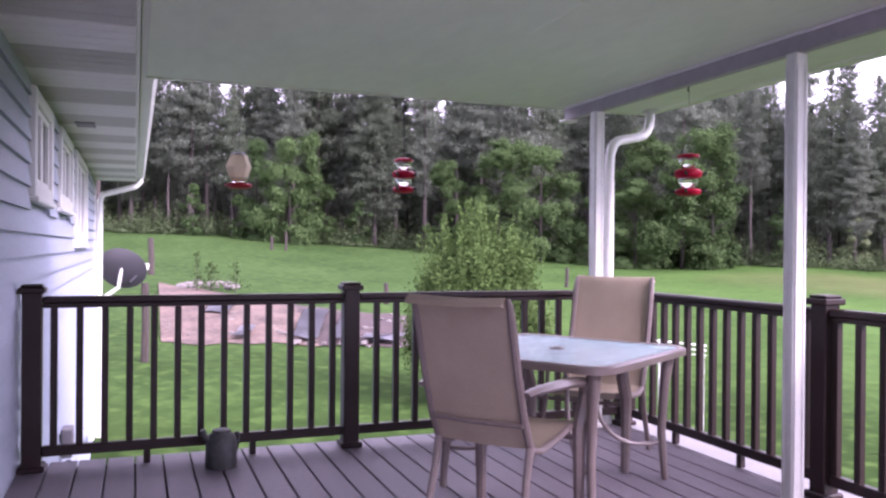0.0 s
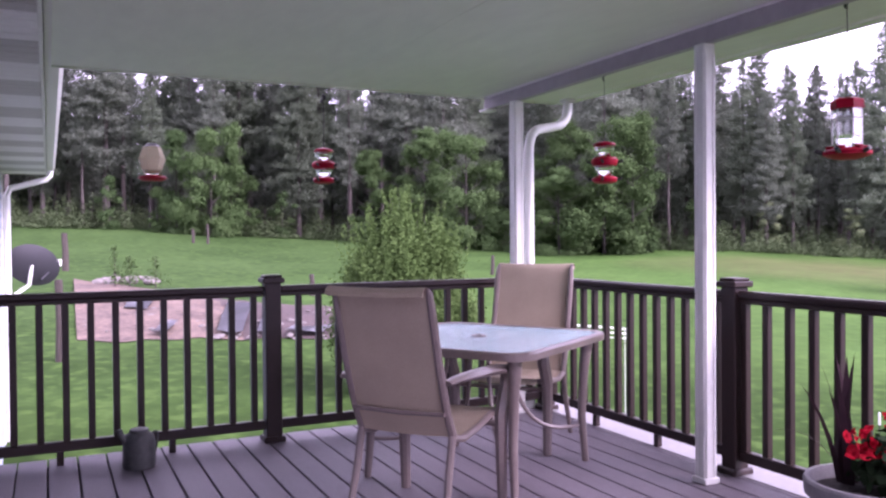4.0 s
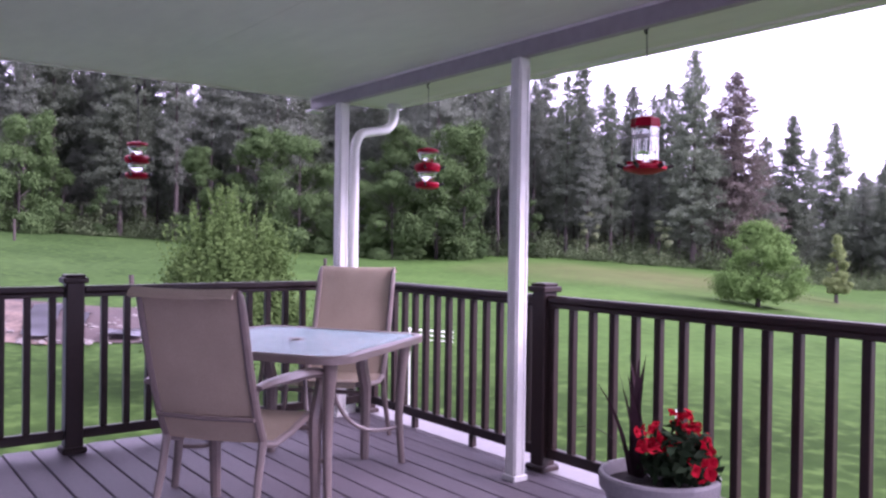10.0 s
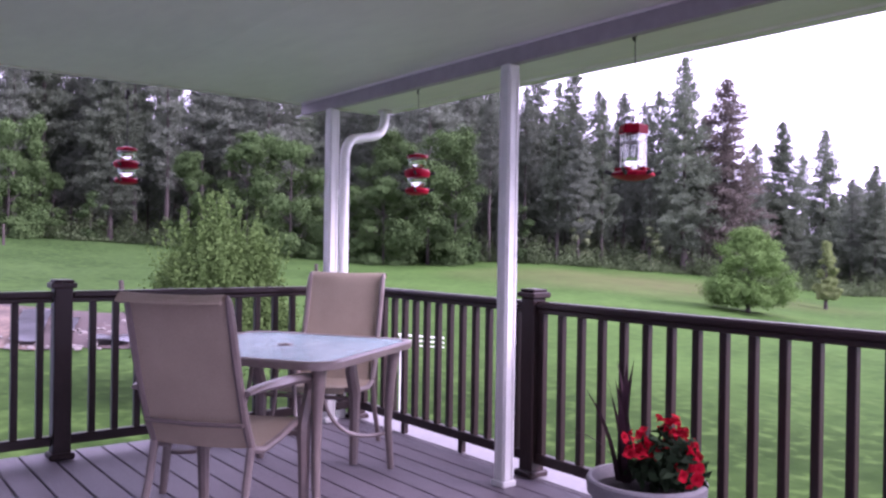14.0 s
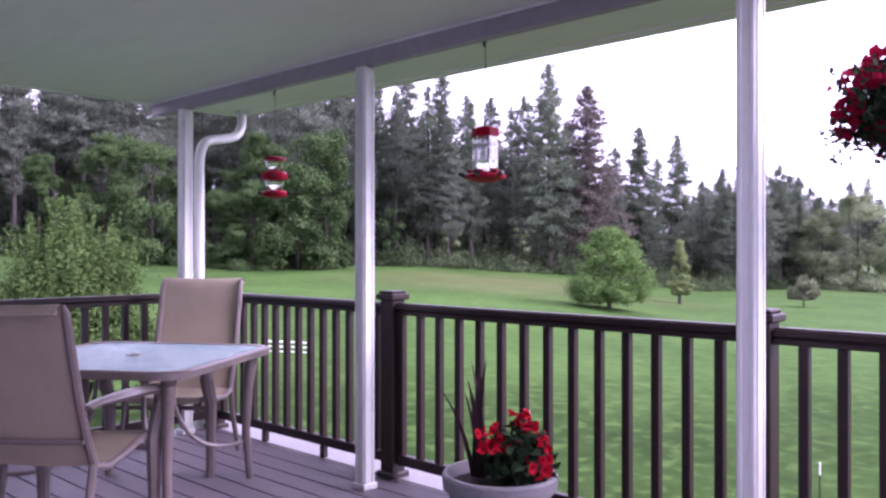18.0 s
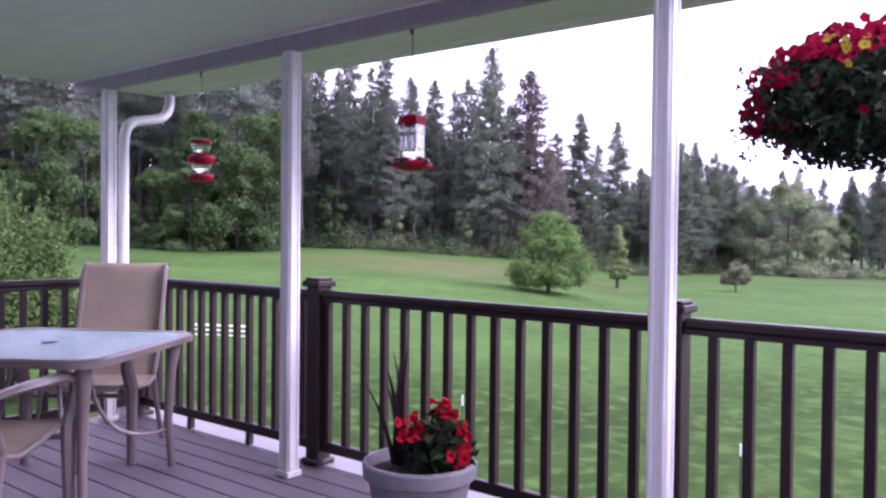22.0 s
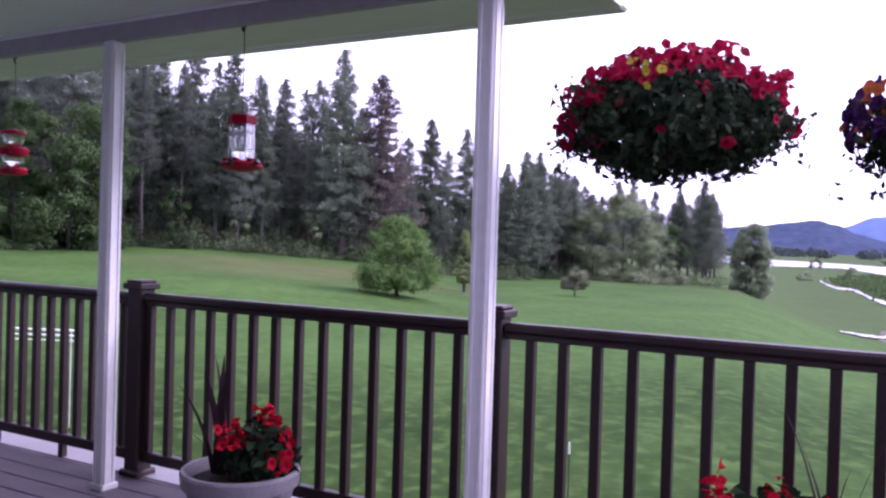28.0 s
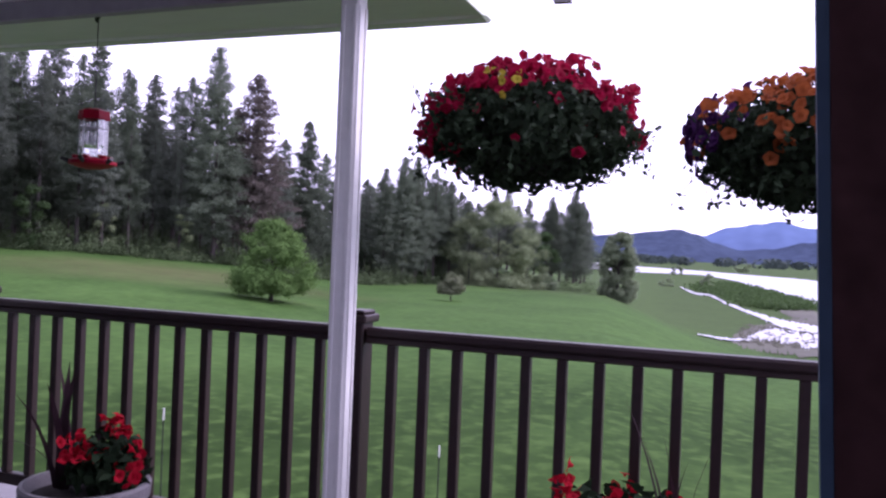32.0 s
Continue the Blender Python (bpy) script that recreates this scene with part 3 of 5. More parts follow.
siding()
tagged(new("trim_corner", Geo().box(WALL_X - 0.1, WALL_END - 0.09, -2.5, WALL_X + 0.02, WALL_END + 0.02, SOFFIT_Z, 0.005).mesh("trim_corner", M_WHITE)), "white corner board at the end of the siding", "trim", kind="structure")
soffit = thing("ceiling_soffit", pose(0, 0, SOFFIT_Z), "off-white vented eave soffit with cross panels", "soffit", kind="structure")
y, k = -2.195, 0
while y < WALL_END + 0.3:
    g = Geo()
    for q in range(4):
        y0 = y + q * 0.145
        g.box(WALL_X - 0.03, y0 + 0.006, 0.004, 0.03, y0 + 0.139, 0.02, 0.004).box(WALL_X - 0.03, y0 - 0.006, 0.014, 0.03, y0 + 0.006, 0.03)
    part("vented_panel" if k % 2 else "solid_panel", g, M_VENTED if k % 2 else M_SOFFIT, soffit)
    y, k = y + 0.5825, k + 1
vent = thing("soffit_vent", pose(-0.36, 7.05, SOFFIT_Z), "small dark louvred vent in the soffit", "vent")
part("backing", Geo().box(-0.075, -0.14, -0.004, 0.075, 0.14, 0.003), M_WIRE, vent)
for k in range(5):
    part("slat", Geo().box(-0.070 + k * 0.030, -0.135, -0.009, -0.054 + k * 0.030, 0.135, -0.005), M_DISH, vent)
eave = thing("trim_fascia", pose(0, 0, 0), "white eave fascia board", "fascia", kind="structure")
part("fascia_board", Geo().box(0.03, -2.4, SOFFIT_Z + 0.005, 0.05, WALL_END + 0.35, SOFFIT_Z + 0.2, 0.003), M_WHITE, eave)
gut = thing("house_gutter", pose(0, 0, SOFFIT_Z + 0.05), "white metal eave gutter along the house", "gutter")
prof = [(0.055, 0.0), (0.055, 0.13), (0.065, 0.13), (0.065, 0.012), (0.13, 0.012), (0.155, 0.06), (0.155, 0.13), (0.165, 0.13), (0.165, 0.055), (0.135, 0.0)]
gg = Geo()
n = len(prof)
gg.add([(x, -2.4, z) for x, z in prof] + [(x, WALL_END + 0.35, z) for x, z in prof], [(i, (i + 1) % n, n + (i + 1) % n, n + i) for i in range(n)] + [tuple(range(n))[::-1], tuple(range(n, 2 * n))])
part("trough", gg, M_WHITE, gut)
spout = thing("house_downspout", pose(0, 0, 0), "white downspout elbowing from the gutter back to the wall", "downspout")
part("pipe", Geo().tube([(0.10, WALL_END + 0.2, 2.28), (0.10, WALL_END + 0.2, 2.20), (0.04, WALL_END + 0.2, 2.13), (-0.30, WALL_END + 0.12, 2.02), (-0.44, WALL_END + 0.08, 1.98), (-0.48, WALL_END + 0.06, 1.88), (-0.48, WALL_END + 0.06, -1.9)], 0.045, 10), M_WHITE, spout, smooth=True)
roof = thing("house_roof", pose(0, 0, 0), "house roof slope above the eave", "roof", kind="structure")
part("roof_slab", Geo().add([(0.14, -2.4, 2.42), (0.14, 13.6, 2.42), (-6, 13.6, 4.6), (-6, -2.4, 4.6), (0.14, -2.4, 2.46), (0.14, 13.6, 2.46), (-6, 13.6, 4.66), (-6, -2.4, 4.66)], [(0, 1, 2, 3), (4, 7, 6, 5), (0, 4, 5, 1), (1, 5, 6, 2), (2, 6, 7, 3), (3, 7, 4, 0)]), M_DISH, roof)
tagged(new("wall_north", Geo().box(-6, WALL_END - 0.2, -2.6, WALL_X - 0.11, WALL_END - 0.01, 3.2).mesh("wall_north", M_SIDING)), "end wall of the house", "wall", kind="structure")
tagged(new("wall_south", Geo().box(WALL_X - 0.02, -2.5, -2.6, 0.9, -2.3, 2.9).mesh("wall_south", M_SIDING)), "plain pale blue house wall closing the porch", "wall", kind="structure")

# ---- porch ----
DECK_Y, RAIL_X, RAIL_Y = 4.66, 3.21, 4.50
ROOF_Y0, ROOF_Y1, CEIL_Z = 0.42, 4.97, 2.25
deck = thing("floor", pose(0, 0, 0), "purple-grey composite deck boards laid lengthwise", "deck", kind="structure")
part("rim_joist", Geo().box(WALL_X + 0.01, DECK_Y - 0.06, -0.30, 3.38, DECK_Y - 0.02, -0.03).box(3.34, -2.3, -0.30, 3.38, DECK_Y - 0.07, -0.03).box(WALL_X + 0.01, -2.3, -0.10, 3.19, DECK_Y - 0.07, -0.045), M_WOODPOST, deck)
part("white_edge_board", Geo().box(3.193, -2.3, -0.028, 3.40, DECK_Y, 0.004, 0.004), M_EDGE, deck, "white edge board along the rail")
pitch = 0.1487
count = int((3.19 - WALL_X) / pitch)
for i in range(count + 1):
    x = WALL_X + 0.001 + i * pitch
    part("deck_board", Geo().box(x, -2.3, -0.028, min(x + pitch - 0.009, 3.188), DECK_Y, 0.0, 0.003), M_DECK, deck)


def rail_post(x, y, label="dark brown railing post with a flat cap"):
    p = thing("railing_post", pose(x, y, 0), label, "railing post", "railing posts")
    part("post", Geo().box(-0.048, -0.048, 0.0, 0.048, 0.048, 0.965, 0.006), M_RAIL, p)
    part("cap", Geo().box(-0.066, -0.066, 0.952, 0.066, 0.066, 0.984, 0.006).box(-0.054, -0.054, 0.984, 0.054, 0.054, 1.0, 0.007), M_RAIL, p)
    part("skirt", Geo().box(-0.066, -0.066, 0.0, 0.066, 0.066, 0.035, 0.008), M_RAIL, p)
    return p


for x, y in ((-0.478, RAIL_Y), (1.265, RAIL_Y), (RAIL_X, RAIL_Y), (RAIL_X, 2.735), (RAIL_X, 0.74), (RAIL_X, -1.35)):
    rail_post(x, y)


def railing(x0, y0, x1, y1, first, step, bars):
    """One railing section between two posts; first: the first baluster's distance from the first post."""
    length = math.hypot(x1 - x0, y1 - y0)
    r = thing("railing", pose(x0, y0, 0, 0, 0, math.degrees(math.atan2(y1 - y0, x1 - x0))), "dark brown railing section with square balusters", "railing", "railing sections")
    a, b = 0.049, length - 0.049
    part("top_rail", Geo().box(a, -0.036, 0.896, b, 0.036, 0.935, 0.010), M_RAIL, r)
    part("under_rail", Geo().box(a, -0.021, 0.872, b, 0.021, 0.896, 0.003), M_RAIL, r)
    part("bottom_rail", Geo().box(a, -0.022, 0.075, b, 0.022, 0.130, 0.005), M_RAIL, r)
    bar = Geo().box(-0.018, -0.018, 0.130, 0.018, 0.018, 0.872, 0.003).mesh("baluster", M_RAIL)
    for k in range(bars):
        part("baluster", bar, M_RAIL, r, at=pose(first + step * k, 0, 0))
    for k in (1, 2):
        part("foot_block", Geo().box(length * k / 3 - 0.018, -0.018, 0.0, length * k / 3 + 0.018, 0.018, 0.075, 0.003), M_RAIL, r)


railing(-0.478, RAIL_Y, 1.265, RAIL_Y, 0.106, 0.1272, 13)
railing(1.265, RAIL_Y, RAIL_X, RAIL_Y, 0.165, 0.1265, 14)
railing(RAIL_X, RAIL_Y, RAIL_X, 2.735, 0.103, 0.1186, 14)
railing(RAIL_X, 2.735, RAIL_X, 0.74, 0.076, 0.1353, 14)
railing(RAIL_X, 0.74, RAIL_X, -1.35, 0.155, 0.1325, 15)


def porch_post(x, y):
    p = thing("porch_post", pose(x, y, 0), "white square porch post holding the roof beam", "porch post", "porch posts")
    h = 0.0365
    part("shaft", Geo().box(-h, -h, 0.0, h, h, 2.151, 0.006), M_WHITE, p)
    for s in (-1, 1):
        part("face_strip", Geo().box(s * 0.023 - 0.008, -h - 0.004, 0.031, s * 0.023 + 0.008, -h + 0.001, 2.1, 0.002), M_WHITE, p)
        part("face_strip", Geo().box(-h - 0.004, s * 0.023 - 0.008, 0.031, -h + 0.001, s * 0.023 + 0.008, 2.1, 0.002), M_WHITE, p)
    part("base_plate", Geo().box(-0.047, -0.047, 0.0, 0.047, 0.047, 0.03, 0.004), M_WHITE, p)
    return p


for x, y in ((2.984, 4.502), (2.966, 2.683), (2.947, 0.673)):
    porch_post(x, y)
beam = thing("porch_beam", pose(2.9405, 0, 0, 0, 0, -0.555), "beam along the porch edge on the posts, shade put into its grey-mauve colour", "beam", kind="structure")
part("beam_body", Geo().box(-0.015, ROOF_Y0 + 0.01, 2.152, 0.035, 4.945, CEIL_Z - 0.016, 0.004), M_BEAM, beam)
part("beam_upper", Geo().box(-0.019, ROOF_Y0 + 0.01, CEIL_Z - 0.016, 0.035, 4.945, CEIL_Z - 0.002, 0.002), M_BOARD, beam)
part("beam_end_ledge", Geo().box(-0.050, 4.86, 2.134, 0.045, 4.96, 2.151, 0.003), M_WHITE, beam)
ceiling = Geo().box(0.09, ROOF_Y0, CEIL_Z, 1.80, ROOF_Y1, CEIL_Z + 0.06, 0.0008).box(1.8015, ROOF_Y0, CEIL_Z, 3.62, ROOF_Y1, CEIL_Z + 0.06, 0.0008)
tagged(new("ceiling", ceiling.mesh("ceiling", M_CEIL)), "smooth white porch ceiling panels", "ceiling", kind="structure")
trim = thing("trim_roof_edge", pose(0, 0, 0), "white metal edging round the porch roof", "trim", kind="structure")
part("rear_edge", Geo().box(0.09, ROOF_Y1, CEIL_Z - 0.012, 3.62, ROOF_Y1 + 0.02, CEIL_Z + 0.10, 0.003), M_CEIL, trim)
part("front_edge", Geo().box(0.09, ROOF_Y0 - 0.02, CEIL_Z - 0.012, 3.62, ROOF_Y0, CEIL_Z + 0.10, 0.003), M_CEIL, trim)
pg = thing("porch_gutter", pose(0, 0, 0), "white gutter along the outer porch roof edge", "gutter")
part("trough", Geo().box(3.622, ROOF_Y0 - 0.02, CEIL_Z - 0.01, 3.73, ROOF_Y1 + 0.02, CEIL_Z + 0.11, 0.012), M_CEIL, pg)
# ---- furniture ----
def arc(p0, p1, p2, n=8):
    p0, p1, p2 = Vector(p0), Vector(p1), Vector(p2)
    return [p0 * (1 - t) ** 2 + p1 * 2 * t * (1 - t) + p2 * t * t for t in (k / n for k in range(n + 1))]


ds = thing("porch_downspout", pose(0, 0, 0), "white downspout with a curved elbow beside the corner post", "downspout")
part("pipe", Geo().tube([(3.605, 4.79, 2.25)] + arc((3.605, 4.79, 2.19), (3.605, 4.79, 2.06), (3.46, 4.735, 2.03), 6) + arc((3.25, 4.63, 1.985), (3.122, 4.565, 1.96), (3.122, 4.565, 1.80), 6) + [(3.122, 4.565, -1.85)], 0.034, 12), M_WHITE, ds, smooth=True)
part("outlet", Geo().box(3.562, 4.747, CEIL_Z - 0.03, 3.648, 4.833, CEIL_Z - 0.002, 0.006), M_WHITE, ds)


def sling_chair(m, label, w, top):
    """Faces local +x; the point between its front feet is the origin."""
    c = thing("patio_chair", m, label, "chair", "chairs round the patio table")
    back = [(-0.46, 0.40), (-0.52, 0.52), (-0.58, 0.70), (-0.63, 0.88), (-0.652, top - 0.07), (-0.664, top - 0.034), (-0.680, top - 0.010), (-0.702, top - 0.001), (-0.724, top - 0.010), (-0.736, top - 0.032)]
    seat = [(-0.46, 0.40), (-0.36, 0.375), (-0.2, 0.39), (-0.04, 0.42), (0.03, 0.425), (0.06, 0.40)]

    def sheet(line, half, thick):
        g, vv, ff = Geo(), [], []
        for i, (x, z) in enumerate(line):
            for y in (-half, -half / 2, 0, half / 2, half):
                sag = 0.012 * (1 - (y / half) ** 2)
                vv.append((x - sag * 0.6, y, z - sag * 0.5))
            for y in (-half, -half / 2, 0, half / 2, half):
                sag = 0.012 * (1 - (y / half) ** 2)
                vv.append((x - sag * 0.6 - thick * 0.7, y, z - sag * 0.5 - thick * 0.7))
        for i in range(len(line) - 1):
            for k in range(4):
                a = i * 10 + k
                ff.append((a, a + 1, a + 11, a + 10))
                ff.append((a + 5, a + 15, a + 16, a + 6))
        return g.add(vv, ff)

    part("backrest", sheet(back, w + 0.004, 0.006), M_SLING, c, "tan woven sling back", smooth=True)
    part("seat", sheet(seat, w - 0.01, 0.006), M_SLING, c, smooth=True)
    for s in (-1, 1):
        y = s * w
        part("back_frame", Geo().tube([(x, y, z) for x, z in back[:7]], [0.018, 0.018, 0.018, 0.018, 0.017, 0.014, 0.008], 8), M_FRAME, c, smooth=True)
        part("seat_rail", Geo().tube([(x, y, z - 0.01) for x, z in seat[:5]], 0.016, 8), M_FRAME, c, smooth=True)
        part("leg", Geo().tube([(-0.46, y, 0.41), (-0.50, y, 0.25), (-0.57, y * 1.06, 0.0)], [0.018, 0.017, 0.014], 8), M_FRAME, c, smooth=True)
        ya = s * (w + 0.035)
        part("leg", Geo().tube([(0.03, ya, 0.600), (0.060, ya, 0.57), (0.065, ya, 0.53), (0.025, ya, 0.46), (-0.01, ya, 0.40), (-0.012, ya, 0.30), (0.0, ya, 0.0)], [0.020, 0.031, 0.036, 0.036, 0.034, 0.030, 0.024], 8), M_FRAME, c, smooth=True)
        part("armrest", Geo().tube([(-0.56, ya * 0.96, 0.632), (-0.50, ya, 0.640), (-0.36, s * (w + 0.05), 0.640), (-0.16, s * (w + 0.055), 0.630), (-0.02, s * (w + 0.045), 0.615), (0.05, ya, 0.595), (0.065, ya, 0.575)], [0.022, 0.030, 0.040, 0.045, 0.045, 0.040, 0.026], 10, flat=0.5), M_FRAME, c, smooth=True)
    part("back_crossbar", Geo().tube([(-0.535, -w, 0.50), (-0.54, 0, 0.495), (-0.535, w, 0.50)], 0.010, 6), M_FRAME, c, smooth=True)
    part("top_rail", Geo().tube([(-0.726, -w, top - 0.030), (-0.732, 0, top - 0.028), (-0.726, w, top - 0.030)], 0.011, 8), M_SLING, c, smooth=True)
    part("front_crossbar", Geo().tube([(-0.02, -w - 0.03, 0.36), (-0.02, w + 0.03, 0.36)], 0.013, 6), M_FRAME, c, smooth=True)
    return c


sling_chair(pose(1.777, 3.093, 0, 0, 0, 38.6), "tan sling patio chair drawn up with its back to the house", 0.217, 1.028)
sling_chair(pose(2.364, 3.671, 0, 0, 0, 220.4), "tan sling patio chair in the railing corner facing the table", 0.243, 1.045)


def rounded_square(half, r, n=7):
    pts = []
    for cx, cy, a0 in ((1, 1, 0), (-1, 1, 90), (-1, -1, 180), (1, -1, 270)):
        for k in range(n + 1):
            a = radians(a0 + 90 * k / n)
            pts.append((cx * (half - r) + r * math.cos(a), cy * (half - r) + r * math.sin(a)))
    return pts


table = thing("patio_table", pose(2.090, 3.405, 0, 0, 0, 32.3), "square glass-topped patio table with taupe metal rim", "table")
TOP = 0.696
ring_out, ring_in = rounded_square(0.53, 0.13), rounded_square(0.492, 0.10)
n = len(ring_out)
g = Geo()
lay = [(ring_in, TOP - 0.002), (ring_in, TOP + 0.004), (rounded_square(0.521, 0.125), TOP + 0.006), (ring_out, TOP - 0.002), (ring_out, TOP - 0.032), (ring_in, TOP - 0.034)]
g.add([(x, y, z) for ring, z in lay for x, y in ring], [(i * n + k, i * n + (k + 1) % n, ((i + 1) % 6) * n + (k + 1) % n, ((i + 1) % 6) * n + k) for i in range(6) for k in range(n)])
part("rim", g, M_FRAME, table, smooth=True)
g = Geo()
hole = [(0.024 * math.cos(2 * math.pi * k / n), 0.024 * math.sin(2 * math.pi * k / n)) for k in range(n)]
inner = rounded_square(0.490, 0.10)
shift = 0
g.add([(x, y, TOP) for x, y in inner] + [(x * 0.3, y * 0.3, TOP) for x, y in inner] + [(x * 0.035, y * 0.035, TOP) for x, y in inner], [(i * n + k, i * n + (k + 1) % n, (i + 1) * n + (k + 1) % n, (i + 1) * n + k) for i in range(2) for k in range(n)])
g.add([(x, y, TOP - 0.006) for x, y in inner], [tuple(range(n))[::-1]])
glass_top = part("glass_top", g, M_TABLE, table, "pebbled glass top, sky reflection put into its pale blue colour")
part("umbrella_ring", Geo().lathe([(0.022, 0.001), (0.022, 0.007), (0.036, 0.007), (0.04, 0.001)], 20, (0, 0, TOP)), M_FRAME, glass_top, smooth=True)
for sx, sy in ((1, 1), (-1, 1), (-1, -1), (1, -1)):
    leg = part("leg", Geo().tube([(sx * 0.43, sy * 0.43, TOP - 0.03), (sx * 0.415, sy * 0.415, 0.5), (sx * 0.405, sy * 0.405, 0.25), (sx * 0.42, sy * 0.42, 0.0)], [0.036, 0.027, 0.022, 0.018], 10), M_FRAME, table, smooth=True)
    part("curved_brace", Geo().tube([(sx * 0.405, sy * 0.405, 0.2)] + arc((sx * 0.36, sy * 0.36, 0.19), (sx * 0.13, sy * 0.13, 0.16), (sx * 0.12, sy * 0.12, TOP - 0.05), 10), 0.011, 8), M_FRAME, table, smooth=True)

can = thing("watering_can", pose(0.485, 4.27, 0, 0, 0, 15), "small weathered metal jug on the deck by the railing", "watering can")
part("body", Geo().lathe([(0.082, 0.0), (0.086, 0.02), (0.084, 0.13), (0.075, 0.17), (0.05, 0.19), (0.048, 0.205), (0.03, 0.21)], 22), M_CAN, can, smooth=True)
part("spout", Geo().tube([(-0.07, 0, 0.15), (-0.095, 0, 0.18), (-0.105, 0, 0.215)], [0.018, 0.015, 0.016], 8), M_CAN, can, smooth=True)
part("handle", Geo().tube(arc((0.07, 0, 0.17), (0.12, 0, 0.21), (0.085, 0, 0.07), 8), 0.007, 6), M_CAN, can, smooth=True)


# ---- hummingbird feeders ----
def hook(t, top, bottom, thick=0.010, thread=0.0):
    """A short dark twisted hook under the roof, then a thin wire down to the feeder."""
    if thread:
        part("hanging_thread", Geo().tube([(0, 0, top), (0, 0, top - thread - 0.012)], 0.001, 4), M_WIRE, t)
        top -= thread
    pts = [(0, 0, top)] + [(0.010 * math.sin(k * 1.1), 0, top - 0.012 - k * 0.010) for k in range(7)]
    part("hanging_hook", Geo().tube(pts, [0.004] + [thick] * 6 + [0.003], 6), M_WIRE, t)
    part("hanging_wire", Geo().tube([(0, 0, top - 0.07), (0.004, 0, (top + bottom) / 2), (0, 0, bottom)], max(0.0014, thick * 0.26), 6), M_WIRE, t)


def disc_feeder(m, drop, thick=0.006, thread=0.0):
    t = thing("hummingbird_feeder", m, "two-tier red hummingbird feeder hanging from the roof edge", "bird feeder", "hanging feeders")
    hook(t, drop, 0.255, thick, thread)
    part("lid", Geo().lathe([(0.0, 0.262), (0.03, 0.26), (0.07, 0.25), (0.078, 0.235), (0.07, 0.230), (0.0, 0.230)], 20), M_REDP, t, smooth=True)
    part("jar", Geo().lathe([(0.071, 0.231), (0.067, 0.212), (0.056, 0.187), (0.036, 0.166)], 20), M_CLEAR, t, smooth=True)
    part("nectar", Geo().lathe([(0.0, 0.167), (0.034, 0.167), (0.054, 0.188), (0.064, 0.211), (0.0, 0.211)], 24), M_NECTAR, t, smooth=True)
    upper = part("tray", Geo().lathe([(0.036, 0.167), (0.072, 0.163), (0.092, 0.148), (0.093, 0.130), (0.082, 0.112), (0.06, 0.106), (0.045, 0.106)], 24), M_REDP, t, smooth=True)
    part("jar", Geo().lathe([(0.070, 0.107), (0.067, 0.090), (0.057, 0.066), (0.036, 0.045)], 20), M_CLEAR, t, smooth=True)
    part("nectar", Geo().lathe([(0.0, 0.046), (0.034, 0.046), (0.055, 0.067), (0.065, 0.095), (0.0, 0.095)], 24), M_NECTAR, t, smooth=True)
    lower = part("tray", Geo().lathe([(0.036, 0.046), (0.075, 0.042), (0.088, 0.029), (0.08, 0.01), (0.05, 0.0), (0.0, 0.0)], 24), M_REDP, t, smooth=True)
    for k in range(4):
        for z, r in ((0.128, 0.088), (0.022, 0.08)):
            a = radians(45 + 90 * k)
            part("perch", Geo().tube([(r * math.cos(a), r * math.sin(a), z), ((r + 0.035) * math.cos(a), (r + 0.035) * math.sin(a), z + 0.012)], 0.009, 6), M_WIRE, upper if z > 0.1 else lower)
    return t


def bottle_feeder(m, drop):
    t = thing("hummingbird_feeder", m, "clear bottle hummingbird feeder with red cap and tray", "bird feeder", "hanging feeders")
    hook(t, drop, 0.29)
    part("cap", Geo().lathe([(0.0, 0.292), (0.045, 0.288), (0.070, 0.278), (0.075, 0.238), (0.065, 0.235), (0.0, 0.235)], 6), M_REDP, t)
    part("bottle", Geo().lathe([(0.066, 0.235), (0.066, 0.07), (0.055, 0.056)], 6), M_CLEAR, t)
    part("nectar", Geo().lathe([(0.0, 0.057), (0.028, 0.057), (0.050, 0.080), (0.060, 0.112), (0.0, 0.112)], 24), M_NECTAR, t, "last of the clear nectar")
    part("band", Geo().lathe([(0.0665, 0.190), (0.068, 0.190), (0.068, 0.196), (0.0665, 0.196)], 6), M_MILKY, t)
    for k in range(6):
        a = radians(60 * k)
        part("corner_rib", Geo().box(-0.002, -0.002, 0.07, 0.002, 0.002, 0.235), M_MILKY, t, at=pose(0.0645 * math.cos(a), 0.0645 * math.sin(a), 0))
    part("centre_post", Geo().lathe([(0.010, 0.057), (0.010, 0.235)], 8), M_CLEAR, t)
    tray = part("tray", Geo().lathe([(0.04, 0.056), (0.08, 0.05), (0.11, 0.036), (0.108, 0.022), (0.07, 0.008), (0.03, 0.0), (0.0, 0.0)], 24), M_REDP, t, smooth=True)
    for k in range(6):
        a = radians(60 * k + 20)
        part("perch", Geo().tube([(0.1 * math.cos(a), 0.1 * math.sin(a), 0.03), (0.14 * math.cos(a), 0.14 * math.sin(a), 0.045)], 0.011, 6), M_WIRE, tray)
        part("flower_port", Geo().lathe([(0.0, 0.066), (0.018, 0.062), (0.016, 0.05)], 8, (0.075 * math.cos(a), 0.075 * math.sin(a), 0)), M_REDP, tray)
    return t


